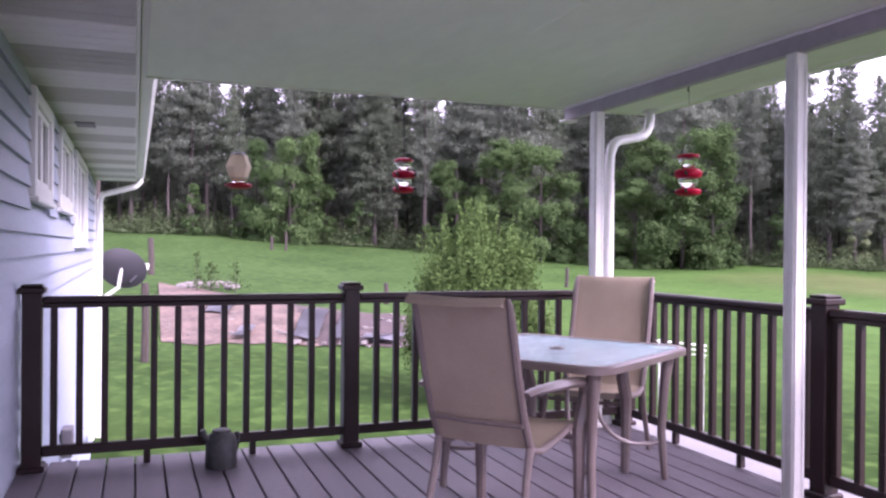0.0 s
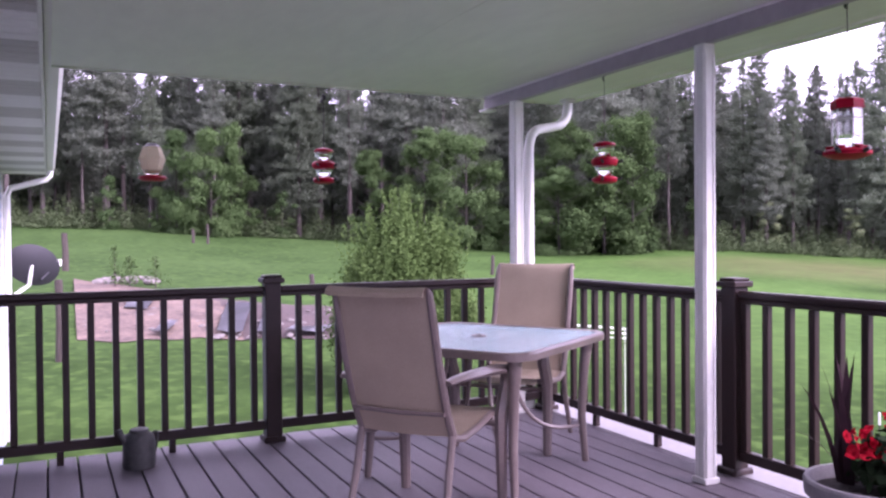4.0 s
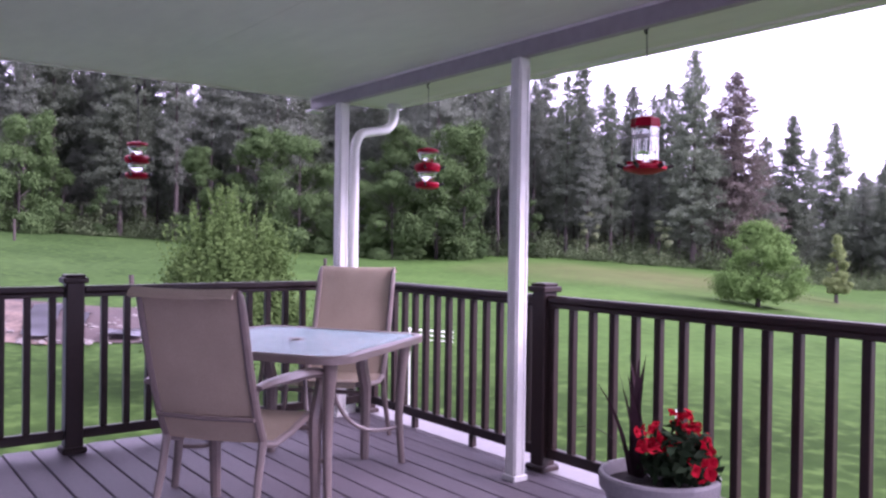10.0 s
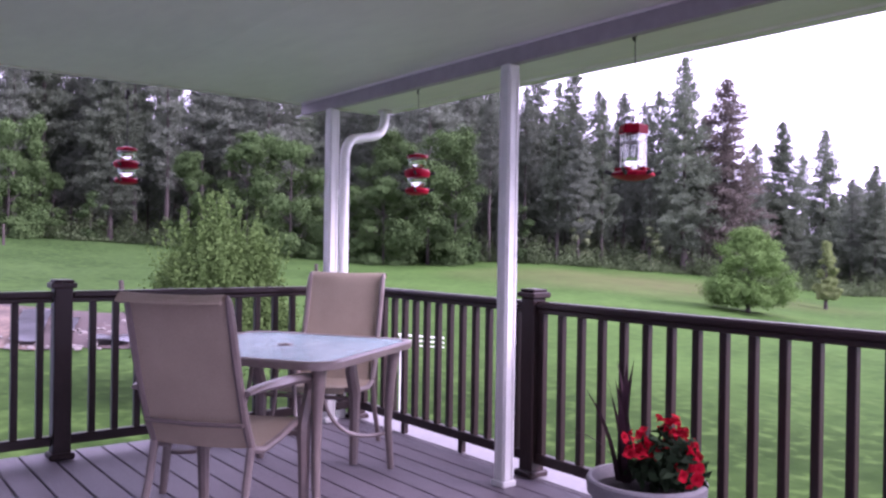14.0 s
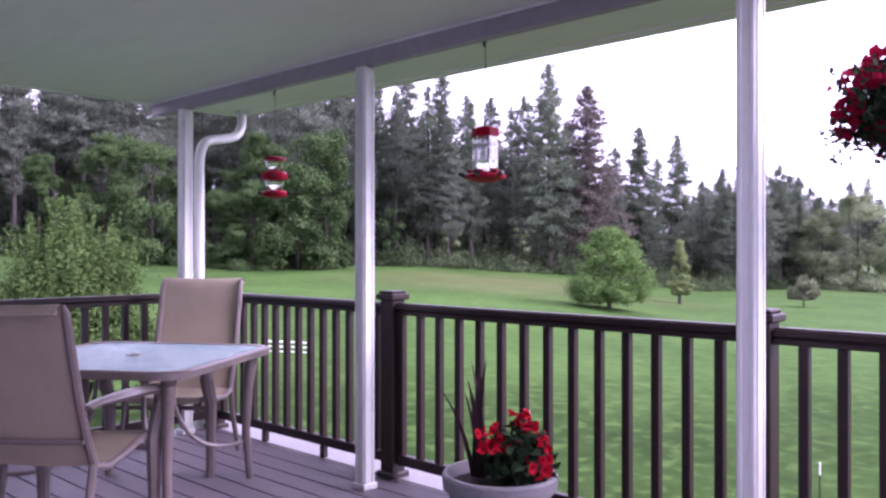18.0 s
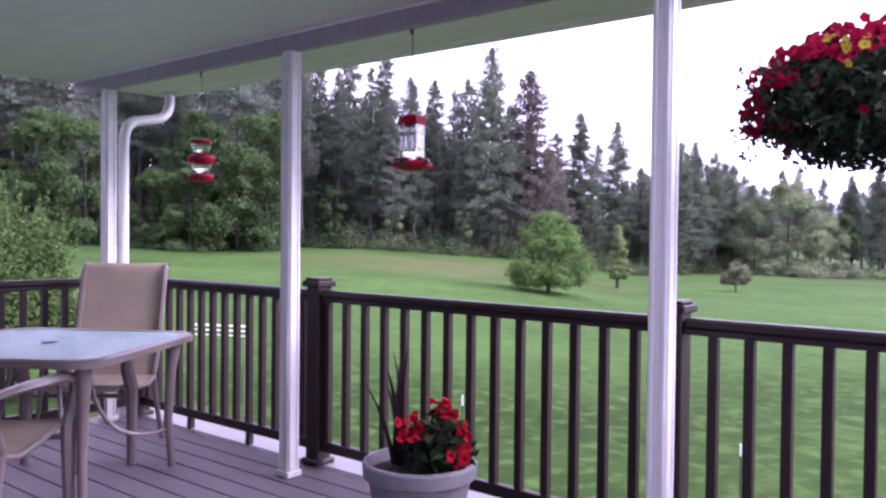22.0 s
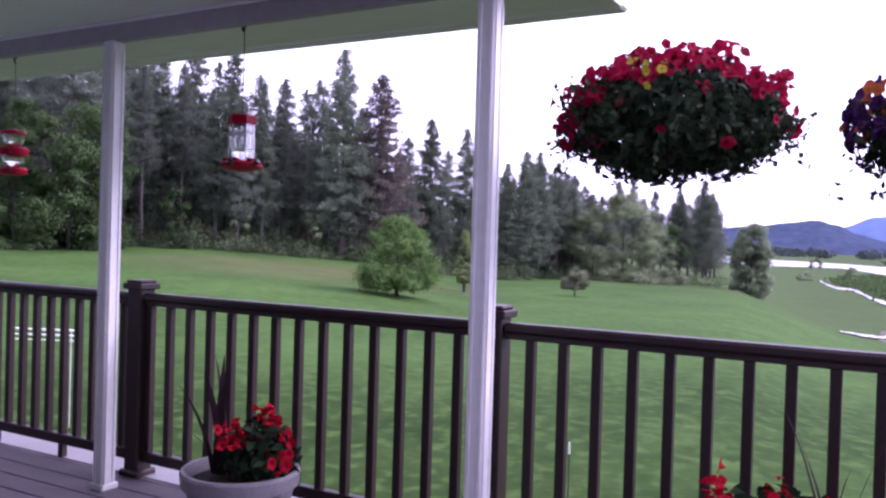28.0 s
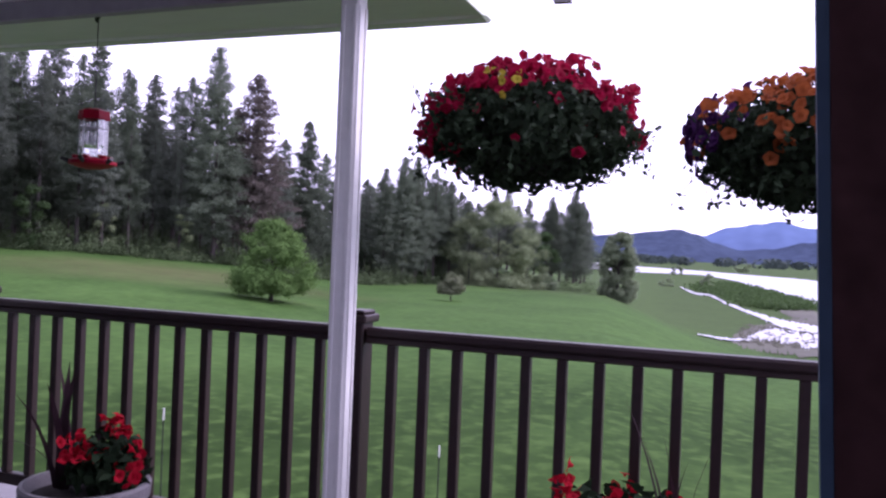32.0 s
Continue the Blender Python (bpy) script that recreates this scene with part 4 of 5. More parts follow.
disc_feeder(pose(1.745, 4.96, 1.585) @ Matrix.Diagonal((0.85, 0.85, 0.92, 1)), (CEIL_Z - 1.585 - 0.012) / 0.92, 0.015, 0.05)
disc_feeder(pose(3.19, 3.785, 1.543) @ Matrix.Diagonal((0.9, 0.9, 1.0, 1)), CEIL_Z - 1.543)
bottle_feeder(pose(3.165, 2.045, 1.538) @ Matrix.Diagonal((0.92, 0.92, 0.92, 1)), (CEIL_Z - 1.538) / 0.92)
t = thing("hummingbird_feeder", pose(0.645, 4.96, 1.58), "cream lantern-shaped feeder with a red base", "bird feeder", "hanging feeders")
hook(t, CEIL_Z - 1.58 - 0.012, 0.225, 0.004)
part("bottle", Geo().lathe([(0.05, 0.062), (0.058, 0.066), (0.080, 0.135), (0.052, 0.208), (0.046, 0.212)], 6), M_AMBER, t)
part("nectar", Geo().lathe([(0.0, 0.031), (0.032, 0.031), (0.058, 0.064), (0.0, 0.064)], 12), M_NECTAR, t)
part("cap", Geo().lathe([(0.052, 0.21), (0.03, 0.228), (0.0, 0.232)], 6), M_WIRE, t)
part("tray", Geo().lathe([(0.045, 0.034), (0.08, 0.028), (0.088, 0.016), (0.06, 0.0), (0.0, 0.0)], 20), M_REDP, t, smooth=True)


# ---- plants ----
def leaf_quads(centres, normals, length, width, rng):
    """Pointed leaves (diamonds) at centres, with a random turn about their normals."""
    c, nrm = np.asarray(centres, float), np.asarray(normals, float)
    nrm /= np.linalg.norm(nrm, axis=1)[:, None] + 1e-9
    ref = rng.normal(size=c.shape)
    u = np.cross(nrm, ref)
    u /= np.linalg.norm(u, axis=1)[:, None] + 1e-9
    w = np.cross(nrm, u)
    l = (np.asarray(length) * rng.uniform(0.7, 1.3, len(c)))[:, None]
    b = (np.asarray(width) * rng.uniform(0.7, 1.3, len(c)))[:, None]
    fold = nrm * b * 0.25
    return np.stack([c - u * l / 2, c + w * b / 2 + fold, c + u * l / 2, c - w * b / 2 + fold], 1)


def bloom_mesh(name, mat, lobes=5):
    """A trumpet flower of unit radius, opening along +z, with lobed and slightly wavy edges."""
    n = lobes * 4
    vv, ff = [(0, 0, -0.75)], []
    for ring, (r, z) in enumerate(((0.16, -0.62), (0.34, -0.22), (0.72, 0.02), (1.0, 0.0))):
        for k in range(n):
            a = 2 * math.pi * k / n
            lobe = 1 + (0.10 * math.cos(lobes * a) if ring > 1 else 0)
            wave = 0.07 * math.sin(3 * a + ring) if ring > 1 else 0
            vv.append((r * lobe * math.cos(a), r * lobe * math.sin(a), z + wave))
    ff += [(0, 1 + (k + 1) % n, 1 + k) for k in range(n)]
    for q in range(3):
        ff += [(1 + q * n + k, 1 + q * n + (k + 1) % n, 1 + (q + 1) * n + (k + 1) % n, 1 + (q + 1) * n + k) for k in range(n)]
    me = Geo().add(vv, ff).mesh(name, mat)
    me.polygons.foreach_set("use_smooth", [True] * len(me.polygons))
    return me


PETUNIA = bloom_mesh("red_bloom", M_RED)
BEGONIA = bloom_mesh("scarlet_bloom", M_SCARLET, 4)
MARIGOLD = bloom_mesh("orange_bloom", M_ORANGE)
VIOLET = bloom_mesh("purple_bloom", M_PURPLE)
BUTTER = bloom_mesh("yellow_bloom", M_YELLOW)


def put_blooms(parent, mesh, places, ways, size, rng):
    for p, d in zip(places, ways):
        turn = Vector(d).to_track_quat("Z", "Y").to_matrix().to_4x4()
        k = size * rng.uniform(0.7, 1.2)
        m = Matrix.Translation(Vector(p)) @ turn @ pose(0, 0, 0, 0, 0, rng.uniform(0, 360)) @ Matrix.Diagonal((k, k * rng.uniform(0.8, 1.0), k * rng.uniform(0.7, 1.3), 1))
        part(mesh.name, mesh, None, parent, at=m)


def hanging_basket(m, label, bloom, seed, extra=None, count=480, size=0.0215, side=1):
    rng = np.random.default_rng(seed)
    t = thing("hanging_basket", m, label, "hanging basket", "hanging flower baskets")
    part("basket", Geo().lathe([(0.10, -0.16), (0.16, -0.12), (0.19, -0.02), (0.195, 0.0), (0.17, 0.0)], 20), M_SOIL, t, smooth=True)
    d = rng.normal(size=(6400, 3))
    d /= np.linalg.norm(d, axis=1)[:, None]
    rad = np.array([0.35, 0.35, 0.19])
    lump = 1 + 0.22 * np.array([noise.noise(Vector(v * 2.3 + seed)) for v in d])
    s = rng.uniform(0.45, 1.0, len(d)) ** 0.5
    s[:900] *= rng.uniform(1.0, 1.16, 900)
    p = d * rad * (s * lump)[:, None]
    p[:, 2] -= 0.02
    part("foliage", tris("foliage", leaf_quads(p, d + rng.normal(size=d.shape) * 0.6, 0.034, 0.020, rng), M_DARKLEAF, 4), M_DARKLEAF, t)
    # short trailing stems round the rim, too small to pick apart
    strand = Geo()
    for k in range(150):
        a = rng.uniform(0, 2 * math.pi)
        r0, r1, drop = rng.uniform(0.2, 0.33), rng.uniform(0.28, 0.43), rng.uniform(-0.06, 0.10) - 0.025 * min(math.sin(a) * side, 0)
        z0 = rng.uniform(-0.12, 0.06)
        line = arc((r0 * math.cos(a), r0 * math.sin(a), z0), (r1 * math.cos(a), r1 * math.sin(a), z0), (r1 * math.cos(a), r1 * math.sin(a), z0 - drop), 4)
        strand.tube(line, 0.0014, 4)
        c = np.array([line[q] for q in (1, 2, 2, 3, 3, 4, 4)]) + rng.normal(size=(7, 3)) * 0.009
        for quad in leaf_quads(c, rng.normal(size=c.shape), 0.028, 0.016, rng):
            strand.add([tuple(q) for q in quad], [(0, 1, 2, 3)])
    tagged(part("trailing_growth", strand, M_DARKLEAF, t), "thin trailing stems with small leaves", kind="stuff")
    d = rng.normal(size=(count * 12, 3))
    d[:, 2] += 0.35
    d /= np.linalg.norm(d, axis=1)[:, None]
    chance = np.clip((d[:, 2] + 0.12) * 1.7, 0, 1) + 0.75 * (d[:, 1] * side > 0.45) * (d[:, 2] > -0.75) + 0.35 * (d[:, 1] * side < -0.7) * (d[:, 2] > -0.35) + 0.035
    if side < 0:
        chance += 0.7 * (d[:, 0] < -0.4) * (d[:, 1] < 0.45) * (d[:, 2] > -0.45)
    patch = np.array([noise.noise(Vector(v * 1.9 + seed * 3)) for v in d])
    d = d[rng.uniform(size=len(d)) < chance * np.clip(0.6 + 1.2 * patch, 0.25, 1)][:count]
    d = d[np.argsort(d[:, 0])]
    lump = 1 + 0.22 * np.array([noise.noise(Vector(v * 2.3 + seed)) for v in d])
    p = d * np.array([0.375, 0.375, 0.19]) * (lump * rng.uniform(0.9, 1.1, len(d)))[:, None]
    ways = d + rng.normal(size=d.shape) * 0.55
    put_blooms(t, bloom, p[:290], ways[:290], size, rng)
    far_side = Geo()
    for q, w in zip(p[290:], ways[290:]):
        turn = Vector(w).to_track_quat("Z", "Y").to_matrix()
        k = size * rng.uniform(0.7, 1.2)
        far_side.add([turn @ (v.co * k) + Vector(q) for v in bloom.vertices], [tuple(f.vertices) for f in bloom.polygons])
    tagged(part("far_side_blooms", far_side, bloom.materials[0], t), "more blooms round the far side", kind="stuff")
    if extra:
        other, toward, k, spread, small = extra
        e = np.array(toward) + rng.normal(size=(k, 3)) * spread
        e /= np.linalg.norm(e, axis=1)[:, None]
        put_blooms(t, other, e * np.array([0.40, 0.40, 0.225]), e + rng.normal(size=e.shape) * 0.3, small, rng)
    for k in range(3):
        b = 2 * math.pi * k / 3
        part("hanger_wire", Geo().tube([(0.19 * math.cos(b), 0.19 * math.sin(b), 0.0), (0, 0, 0.48)], 0.0007, 5), M_WIRE, t)
    part("hook", Geo().tube([(0, 0, 0.48), (0.012, 0, 0.50), (0, 0, 0.52), (0, 0, 1.05)], 0.004, 6), M_WIRE, t)
    return t


hanging_basket(pose(3.02, 0.02, 1.672), "hanging basket overflowing with red petunias and a few yellow blooms", PETUNIA, 3, (BUTTER, (-0.85, 0.0, 0.50), 9, 0.14, 0.013))
hanging_basket(pose(3.02, -0.88, 1.615), "hanging basket of orange blooms with dark purple trailing flowers", MARIGOLD, 8, (VIOLET, (-0.3, 0.95, 0.10), 80, 0.24, 0.021), 480, 0.020, -1)
header = thing("overhead_beam", pose(0, 0, 0), "white overhead beam that the baskets hang from", "beam", kind="structure")
part("beam_body", Geo().box(2.95, -2.3, 2.70, 3.09, ROOF_Y0 - 0.03, 2.84, 0.004), M_WHITE, header)


for y in (-0.07, -0.54):
    arm = thing("hanger_arm", pose(3.02, y, 2.09), "grey hanging-plant arm reaching down from the overhead beam", "bracket", "hanger arms")
    part("strap", Geo().add([(-0.012, -0.03, 0), (0.012, -0.03, 0), (0.012, 0.03, 0), (-0.012, 0.03, 0), (-0.012, 0.13, 0.61), (0.012, 0.13, 0.61), (0.012, 0.19, 0.61), (-0.012, 0.19, 0.61)], [(0, 3, 2, 1), (4, 5, 6, 7), (0, 1, 5, 4), (1, 2, 6, 5), (2, 3, 7, 6), (3, 0, 4, 7)]), M_EDGE, arm)


def flower_pot(m, label, seed, pot_r=0.23, pot_h=0.33, flowers=12, tall=0.44, spread=1.0, spikes=7, blade=1.0):
    rng = np.random.default_rng(seed)
    t = thing("flower_pot", m, label, "flower pot", "flower pots on the deck")
    k = pot_r / 0.23
    ribs = Geo()
    n, prof = 60, [(0.150, 0.0), (0.158, 0.01), (0.205, pot_h - 0.075), (0.205, pot_h - 0.07), (0.228, pot_h - 0.06), (0.232, pot_h - 0.01), (0.226, pot_h), (0.212, pot_h), (0.205, pot_h - 0.05)]
    vv, ff = [], []
    for i, (r, z) in enumerate(prof):
        for j in range(n):
            a = 2 * math.pi * j / n
            rr = r * k * (1 + (0.012 if j % 2 and 0 < i < 3 else 0))
            vv.append((rr * math.cos(a), rr * math.sin(a), z))
    for i in range(len(prof) - 1):
        for j in range(n):
            ff.append((i * n + j, i * n + (j + 1) % n, (i + 1) * n + (j + 1) % n, (i + 1) * n + j))
    ff.append(tuple(range(n))[::-1])
    part("pot", ribs.add(vv, ff), M_POT, t)
    soil_v = [(0, 0, pot_h - 0.03)] + [(0.206 * k * math.cos(a), 0.206 * k * math.sin(a), pot_h - 0.05) for a in (2 * math.pi * j / 24 for j in range(24))]
    part("soil", Geo().add(soil_v, [(0, 1 + j, 1 + (j + 1) % 24) for j in range(24)]), M_SOIL, t)
    # leafy stems
    d = rng.normal(size=(520, 3))
    d[:, 2] = np.abs(d[:, 2])
    d /= np.linalg.norm(d, axis=1)[:, None]
    base = np.array([0.03, -0.07, pot_h])
    p = base + d * np.array([0.16 * spread, 0.16 * spread, 0.21]) * rng.uniform(0.3, 1.0, len(d))[:, None]
    part("foliage", tris("foliage", leaf_quads(p, d + rng.normal(size=d.shape) * 0.6, 0.060, 0.032, rng), M_POT_LEAF, 4), M_POT_LEAF, t)
    d = rng.normal(size=(flowers, 3))
    d[:, 2] = np.abs(d[:, 2]) + 0.1
    d /= np.linalg.norm(d, axis=1)[:, None]
    p = base + d * np.array([0.185 * spread, 0.185 * spread, 0.215]) * rng.uniform(0.7, 1.1, len(d))[:, None]
    p[:, 2] = np.maximum(p[:, 2], pot_h + 0.075)
    many = np.repeat(p, 7, 0) + rng.normal(size=(flowers * 7, 3)) * 0.023
    put_blooms(t, BEGONIA, many, np.repeat(d, 7, 0) + rng.normal(size=(flowers * 7, 3)) * 0.6, 0.022, rng)
    twig = arc((0.0, 0.10, pot_h - 0.03), (-0.02, 0.22, pot_h + 0.16), (-0.03, 0.42, pot_h + 0.10), 8)
    part("dry_stem", Geo().tube(twig, [0.0022 - 0.00015 * q for q in range(9)], 5), M_WOODPOST, t, "thin dry stem arching over the rim")
    for j in range(spikes):
        a = rng.uniform(0, 2 * math.pi)
        lean = rng.uniform(0.03, 0.24)
        h = tall * rng.uniform(0.55, 1.08)
        foot = Vector((-0.02 + rng.uniform(-0.03, 0.03), 0.08 + rng.uniform(-0.03, 0.03), pot_h - 0.03))
        tip = foot + Vector((lean * math.cos(a), lean * math.sin(a), h))
        mid = foot + Vector((lean * 0.25 * math.cos(a), lean * 0.25 * math.sin(a), h * 0.6))
        side = Vector((-math.sin(a), math.cos(a), 0)) * rng.uniform(0.012, 0.024) * blade
        line = arc(foot, mid, tip, 5)
        vv = [q for i, c in enumerate(line) for q in (c - side * (1 - (i / 5) ** 2), c + side * (1 - (i / 5) ** 2) + Vector((0, 0, 0.001)))]
        part("spike_leaf", Geo().add(vv, [(2 * i, 2 * i + 1, 2 * i + 3, 2 * i + 2) for i in range(5)]), M_SPIKE, t)
    return t


flower_pot(pose(2.73, 1.60, 0), "speckled grey planter with scarlet begonias and dark spike grass", 5)
flower_pot(pose(2.86, -0.42, 0, 0, 0, 180), "planter with scarlet begonias and tall spike leaves beside the railing", 9, tall=0.46, pot_h=0.36, flowers=8, spread=1.6, spikes=7, blade=0.45)


# ---- trees ----
def trunk_mesh(h, r0, seed, limbs=0, clear=0.3):
    rng = np.random.default_rng(seed)
    pts = [(0.02 * h * 0.3 * noise.noise(Vector((seed, k * 0.7, 0))), 0.02 * h * 0.3 * noise.noise(Vector((seed, 0, k * 0.7))), h * k / 8 - (0.3 if k == 0 else 0)) for k in range(9)]
    g = Geo().tube(pts, [r0 * (1 - 0.93 * (k / 8)) * (1.25 if k == 0 else 1) for k in range(9)], 8)
    for j in range(limbs):
        z = h * rng.uniform(clear, 0.8)
        a = rng.uniform(0, 2 * math.pi)
        ln = h * rng.uniform(0.18, 0.34)
        p0 = Vector((0, 0, z * 0.8))
        p1 = p0 + Vector((math.cos(a) * ln * 0.5, math.sin(a) * ln * 0.5, ln * 0.35))
        p2 = p0 + Vector((math.cos(a) * ln, math.sin(a) * ln, ln * 0.75))
        g.tube([p0, p1, p2], [r0 * 0.4, r0 * 0.25, r0 * 0.06], 5)
    return g.mesh("trunk", M_DARKBARK if limbs else M_BARK, True)


def conifer_crown(h, width, seed, mat, start=0.12, dense=1.0):
    """Ragged whorls of branches, each carrying tufts of short needle sprays, with gaps between."""
    rng = np.random.default_rng(seed)
    tufts, size = [], []
    z = h * start
    while z < h * 0.985:
        f = z / h
        g = (f - start) / (1 - start)
        taper = (1 - g) ** 0.72
        low = min(1, g / 0.2 + 0.35)
        reach = width * taper * low * (1 + 0.35 * noise.noise(Vector((f * 7, seed, 0))))
        for b in range(rng.integers(4, 7)):
            a = rng.uniform(0, 2 * math.pi)
            ln = reach * rng.uniform(0.45, 1.12) + 0.22
            droop = -0.32 * (1 - f) + rng.normal() * 0.10 + 0.15 * f
            steps = max(1, int(ln * 2.6 * (0.55 + 0.45 * min(1, g / 0.3))))
            for k in range(steps):
                t = 0.22 + 0.78 * (k + rng.uniform(0.2, 1.0)) / steps
                off = rng.normal() * 0.13 * ln * (1.2 - t)
                tufts.append((ln * t * math.cos(a) - off * math.sin(a), ln * t * math.sin(a) + off * math.cos(a), z + droop * ln * t + 0.10 * ln * t * t + rng.normal() * 0.06))
                size.append(0.17 + 0.10 * (1 - t) + 0.06 * taper)
        z += rng.uniform(0.16, 0.42) / dense
    for k in range(14):
        tufts.append((rng.normal() * 0.04, rng.normal() * 0.04, h * (0.93 + 0.07 * k / 13)))
        size.append(0.12)
    c, s = np.array(tufts), np.array(size)
    per = 17
    e = rng.normal(size=(len(c), per, 3))
    p = c[:, None] + e * (s[:, None, None] * np.array([1.0, 1.0, 0.62]))
    n = rng.normal(size=p.shape) * 0.75 + np.array([0, 0, 0.5])
    n[:, :, :2] += (c / (np.linalg.norm(c[:, :2], axis=1)[:, None] + 0.4))[:, None, :2] * 0.5
    return tris("crown", leaf_quads(p.reshape(-1, 3), n.reshape(-1, 3), 0.29, 0.10, rng), mat, 4)


def leafy_crown(h, width, seed, mat, base=0.2, clumps=70, leaf=0.3, per=34, shape=((0, 0.55), (0.25, 0.95), (0.55, 1.0), (0.8, 0.72), (1, 0.2))):
    """Billowing lobes of small leaves inside a rough outline (height share, width share), with gaps."""
    rng = np.random.default_rng(seed)
    fs, ws = [q[0] for q in shape], [q[1] for q in shape]
    lobes = []
    for i in range(max(12, clumps // 14)):
        f, a = rng.uniform(0.0, 1.0) ** 1.2 * (0.97 if i % 4 else 0.12), rng.uniform(0, 2 * math.pi)
        room = width * float(np.interp(f, fs, ws)) * rng.uniform(0.9, 1.25)
        size = min(width * rng.uniform(0.18, 0.36), room * 0.8 + 0.05 * width)
        lobes.append((np.array([math.cos(a), math.sin(a), 0]) * max(room - size, 0) * rng.uniform(0.5, 1.0) ** 0.5 + np.array([0, 0, h * (base + (1 - base) * f)]), size))
    cc, nn = [], []
    for i in range(clumps):
        mid, size = lobes[rng.integers(len(lobes))]
        d = rng.normal(size=3) + np.array([0, 0, 0.35])
        d /= np.linalg.norm(d)
        c = mid + d * size * rng.uniform(0.5, 1.05) * np.array([1, 1, 0.8])
        c[2] = min(max(c[2], h * max(base, 0) + 0.02 * h), h)
        e = rng.normal(size=(per, 3)) * 0.6
        cc.append(c + e * width * rng.uniform(0.08, 0.17) * np.array([1, 1, 0.7]))
        nn.append(e * 0.3 + rng.normal(size=e.shape) * 0.4 + d * 0.7 + np.array([0, 0, 0.45]))
    return tris("crown", leaf_quads(np.concatenate(cc), np.concatenate(nn), leaf, leaf * 0.6, rng), mat, 4)


CONIFERS = [(trunk_mesh(20, 0.25, s), conifer_crown(20, w, s, mat, start, dn)) for s, w, mat, start, dn in (
    (11, 4.0, M_NEEDLE, 0.12, 1.2), (12, 3.5, M_GREY_NEEDLE, 0.20, 1.15), (13, 4.2, M_NEEDLE, 0.08, 1.25), (14, 3.1, M_GREY_NEEDLE, 0.42, 0.85), (15, 3.6, M_NEEDLE, 0.30, 1.0), (16, 4.0, M_RUST, 0.12, 1.1), (17, 2.3, M_GREY_NEEDLE, 0.26, 0.8), (18, 2.6, M_NEEDLE, 0.18, 1.0))]
ROUND = ((0, 0.8), (0.3, 1.0), (0.65, 0.95), (0.88, 0.62), (1, 0.25))
BROAD = [(trunk_mesh(9, 0.09, s, 7), leafy_crown(9, w, s, mat, base, 320, 0.17, 70)) for s, w, mat, base in ((21, 2.5, M_LEAF, -0.02), (22, 2.8, M_LEAF, -0.02), (23, 2.3, M_LEAF_PALE, -0.02), (24, 2.5, M_LEAF, 0.0))]
BROAD += [(trunk_mesh(9, 0.09, s, 7), leafy_crown(9, w, s, M_LEAF_PALE, -0.02, 420, 0.17, 80, ROUND)) for s, w in ((25, 3.2), (26, 3.8))]
BROAD += [(trunk_mesh(9, 0.09, s, 7), leafy_crown(9, w, s, M_LEAF_LIGHT, -0.01, 400, 0.17, 76, ROUND)) for s, w in ((27, 2.9), (28, 2.5))]


def plant_tree(kind, name, az, r, h, label, category, group, turn, wide=1.0, true_h=20.0):
    x, y, z = polar(az, r)
    t = thing(name, pose(x, y, z - 0.05, 0, 0, turn), label, category, group)
    k = h / true_h
    s = Matrix.Diagonal((k * wide, k * wide, k, 1))
    part("trunk", kind[0], M_BARK, t, at=s)
    part("crown", kind[1], M_NEEDLE, t, at=s)
    return t


rng = random.Random(4)
NEEDLE_LABEL = "tall dark green conifer at the edge of the wood"
# the trees that stand out against the sky: azimuth, distance, top's elevation
for az, r, top, kind in ((44.2, 82, 12.6, 1), (46.7, 84, 12.2, 4), (48.4, 86, 10.7, 3), (50.1, 84, 10.5, 1), (51.5, 92, 9.9, 3), (52.4, 90, 10.6, 4), (54.1, 80, 12.7, 0), (56.7, 82, 11.2, 5), (55.4, 90, 8.8, 1), (58.6, 98, 7.0, 4), (60.2, 100, 8.3, 2), (62.7, 106, 7.7, 0), (61.4, 112, 6.2, 4), (64.3, 112, 4.6, 1), (65.6, 106, 5.4, 0), (66.9, 108, 6.25, 2), (67.8, 110, 6.2, 0), (69.1, 114, 5.5, 4), (70.2, 118, 4.7, 1), (71.4, 126, 3.4, 2), (73.2, 200, 4.3, 1), (74.2, 205, 4.5, 3), (75.6, 215, 3.7, 1), (77.2, 190, 3.85, 0), (78.8, 185, 4.4, 2), (79.3, 195, 3.6, 1)):
    x, y, z = polar(az, r)
    h = 1.25 + r * math.tan(radians(top)) - z
    plant_tree(CONIFERS[kind], "conifer", az, r, h, "conifer with browning needles at the wood's edge" if kind == 5 else NEEDLE_LABEL, "tree", "conifers of the wood", rng.uniform(0, 360), 1.35 if kind == 5 else 1.0 if h > 14 else 1.2)
# front rows of the wood
for row, (gap, base_r) in enumerate(((2.0, 0), (1.7, 6), (1.6, 13))):
    az = -16 + row * 0.6
    while az < 58:
        az += gap * rng.uniform(0.7, 1.35)
        r = float(np.interp(az, AZ, EDGE_R)) + base_r + rng.uniform(0, 5)
        hmax = 23 if az < 42 else float(np.interp(az, (42, 48, 58), (20, 15.5, 14)))
        thin = rng.choice((0.45, 0.5, 0.85)) if 0.9 < az < 3.3 else 0.78 if min(abs(az - q) for q in (6.2, 14.4, 18.3)) < 0.5 else 1.0
        plant_tree(CONIFERS[rng.choice((0, 1, 3, 3, 4, 4, 6, 6, 7))], "conifer", az, r, hmax * thin * rng.uniform(0.6 if az < 17 else 0.66, 1.06), NEEDLE_LABEL, "tree", "conifers of the wood", rng.uniform(0, 360), rng.uniform(0.78, 1.05))
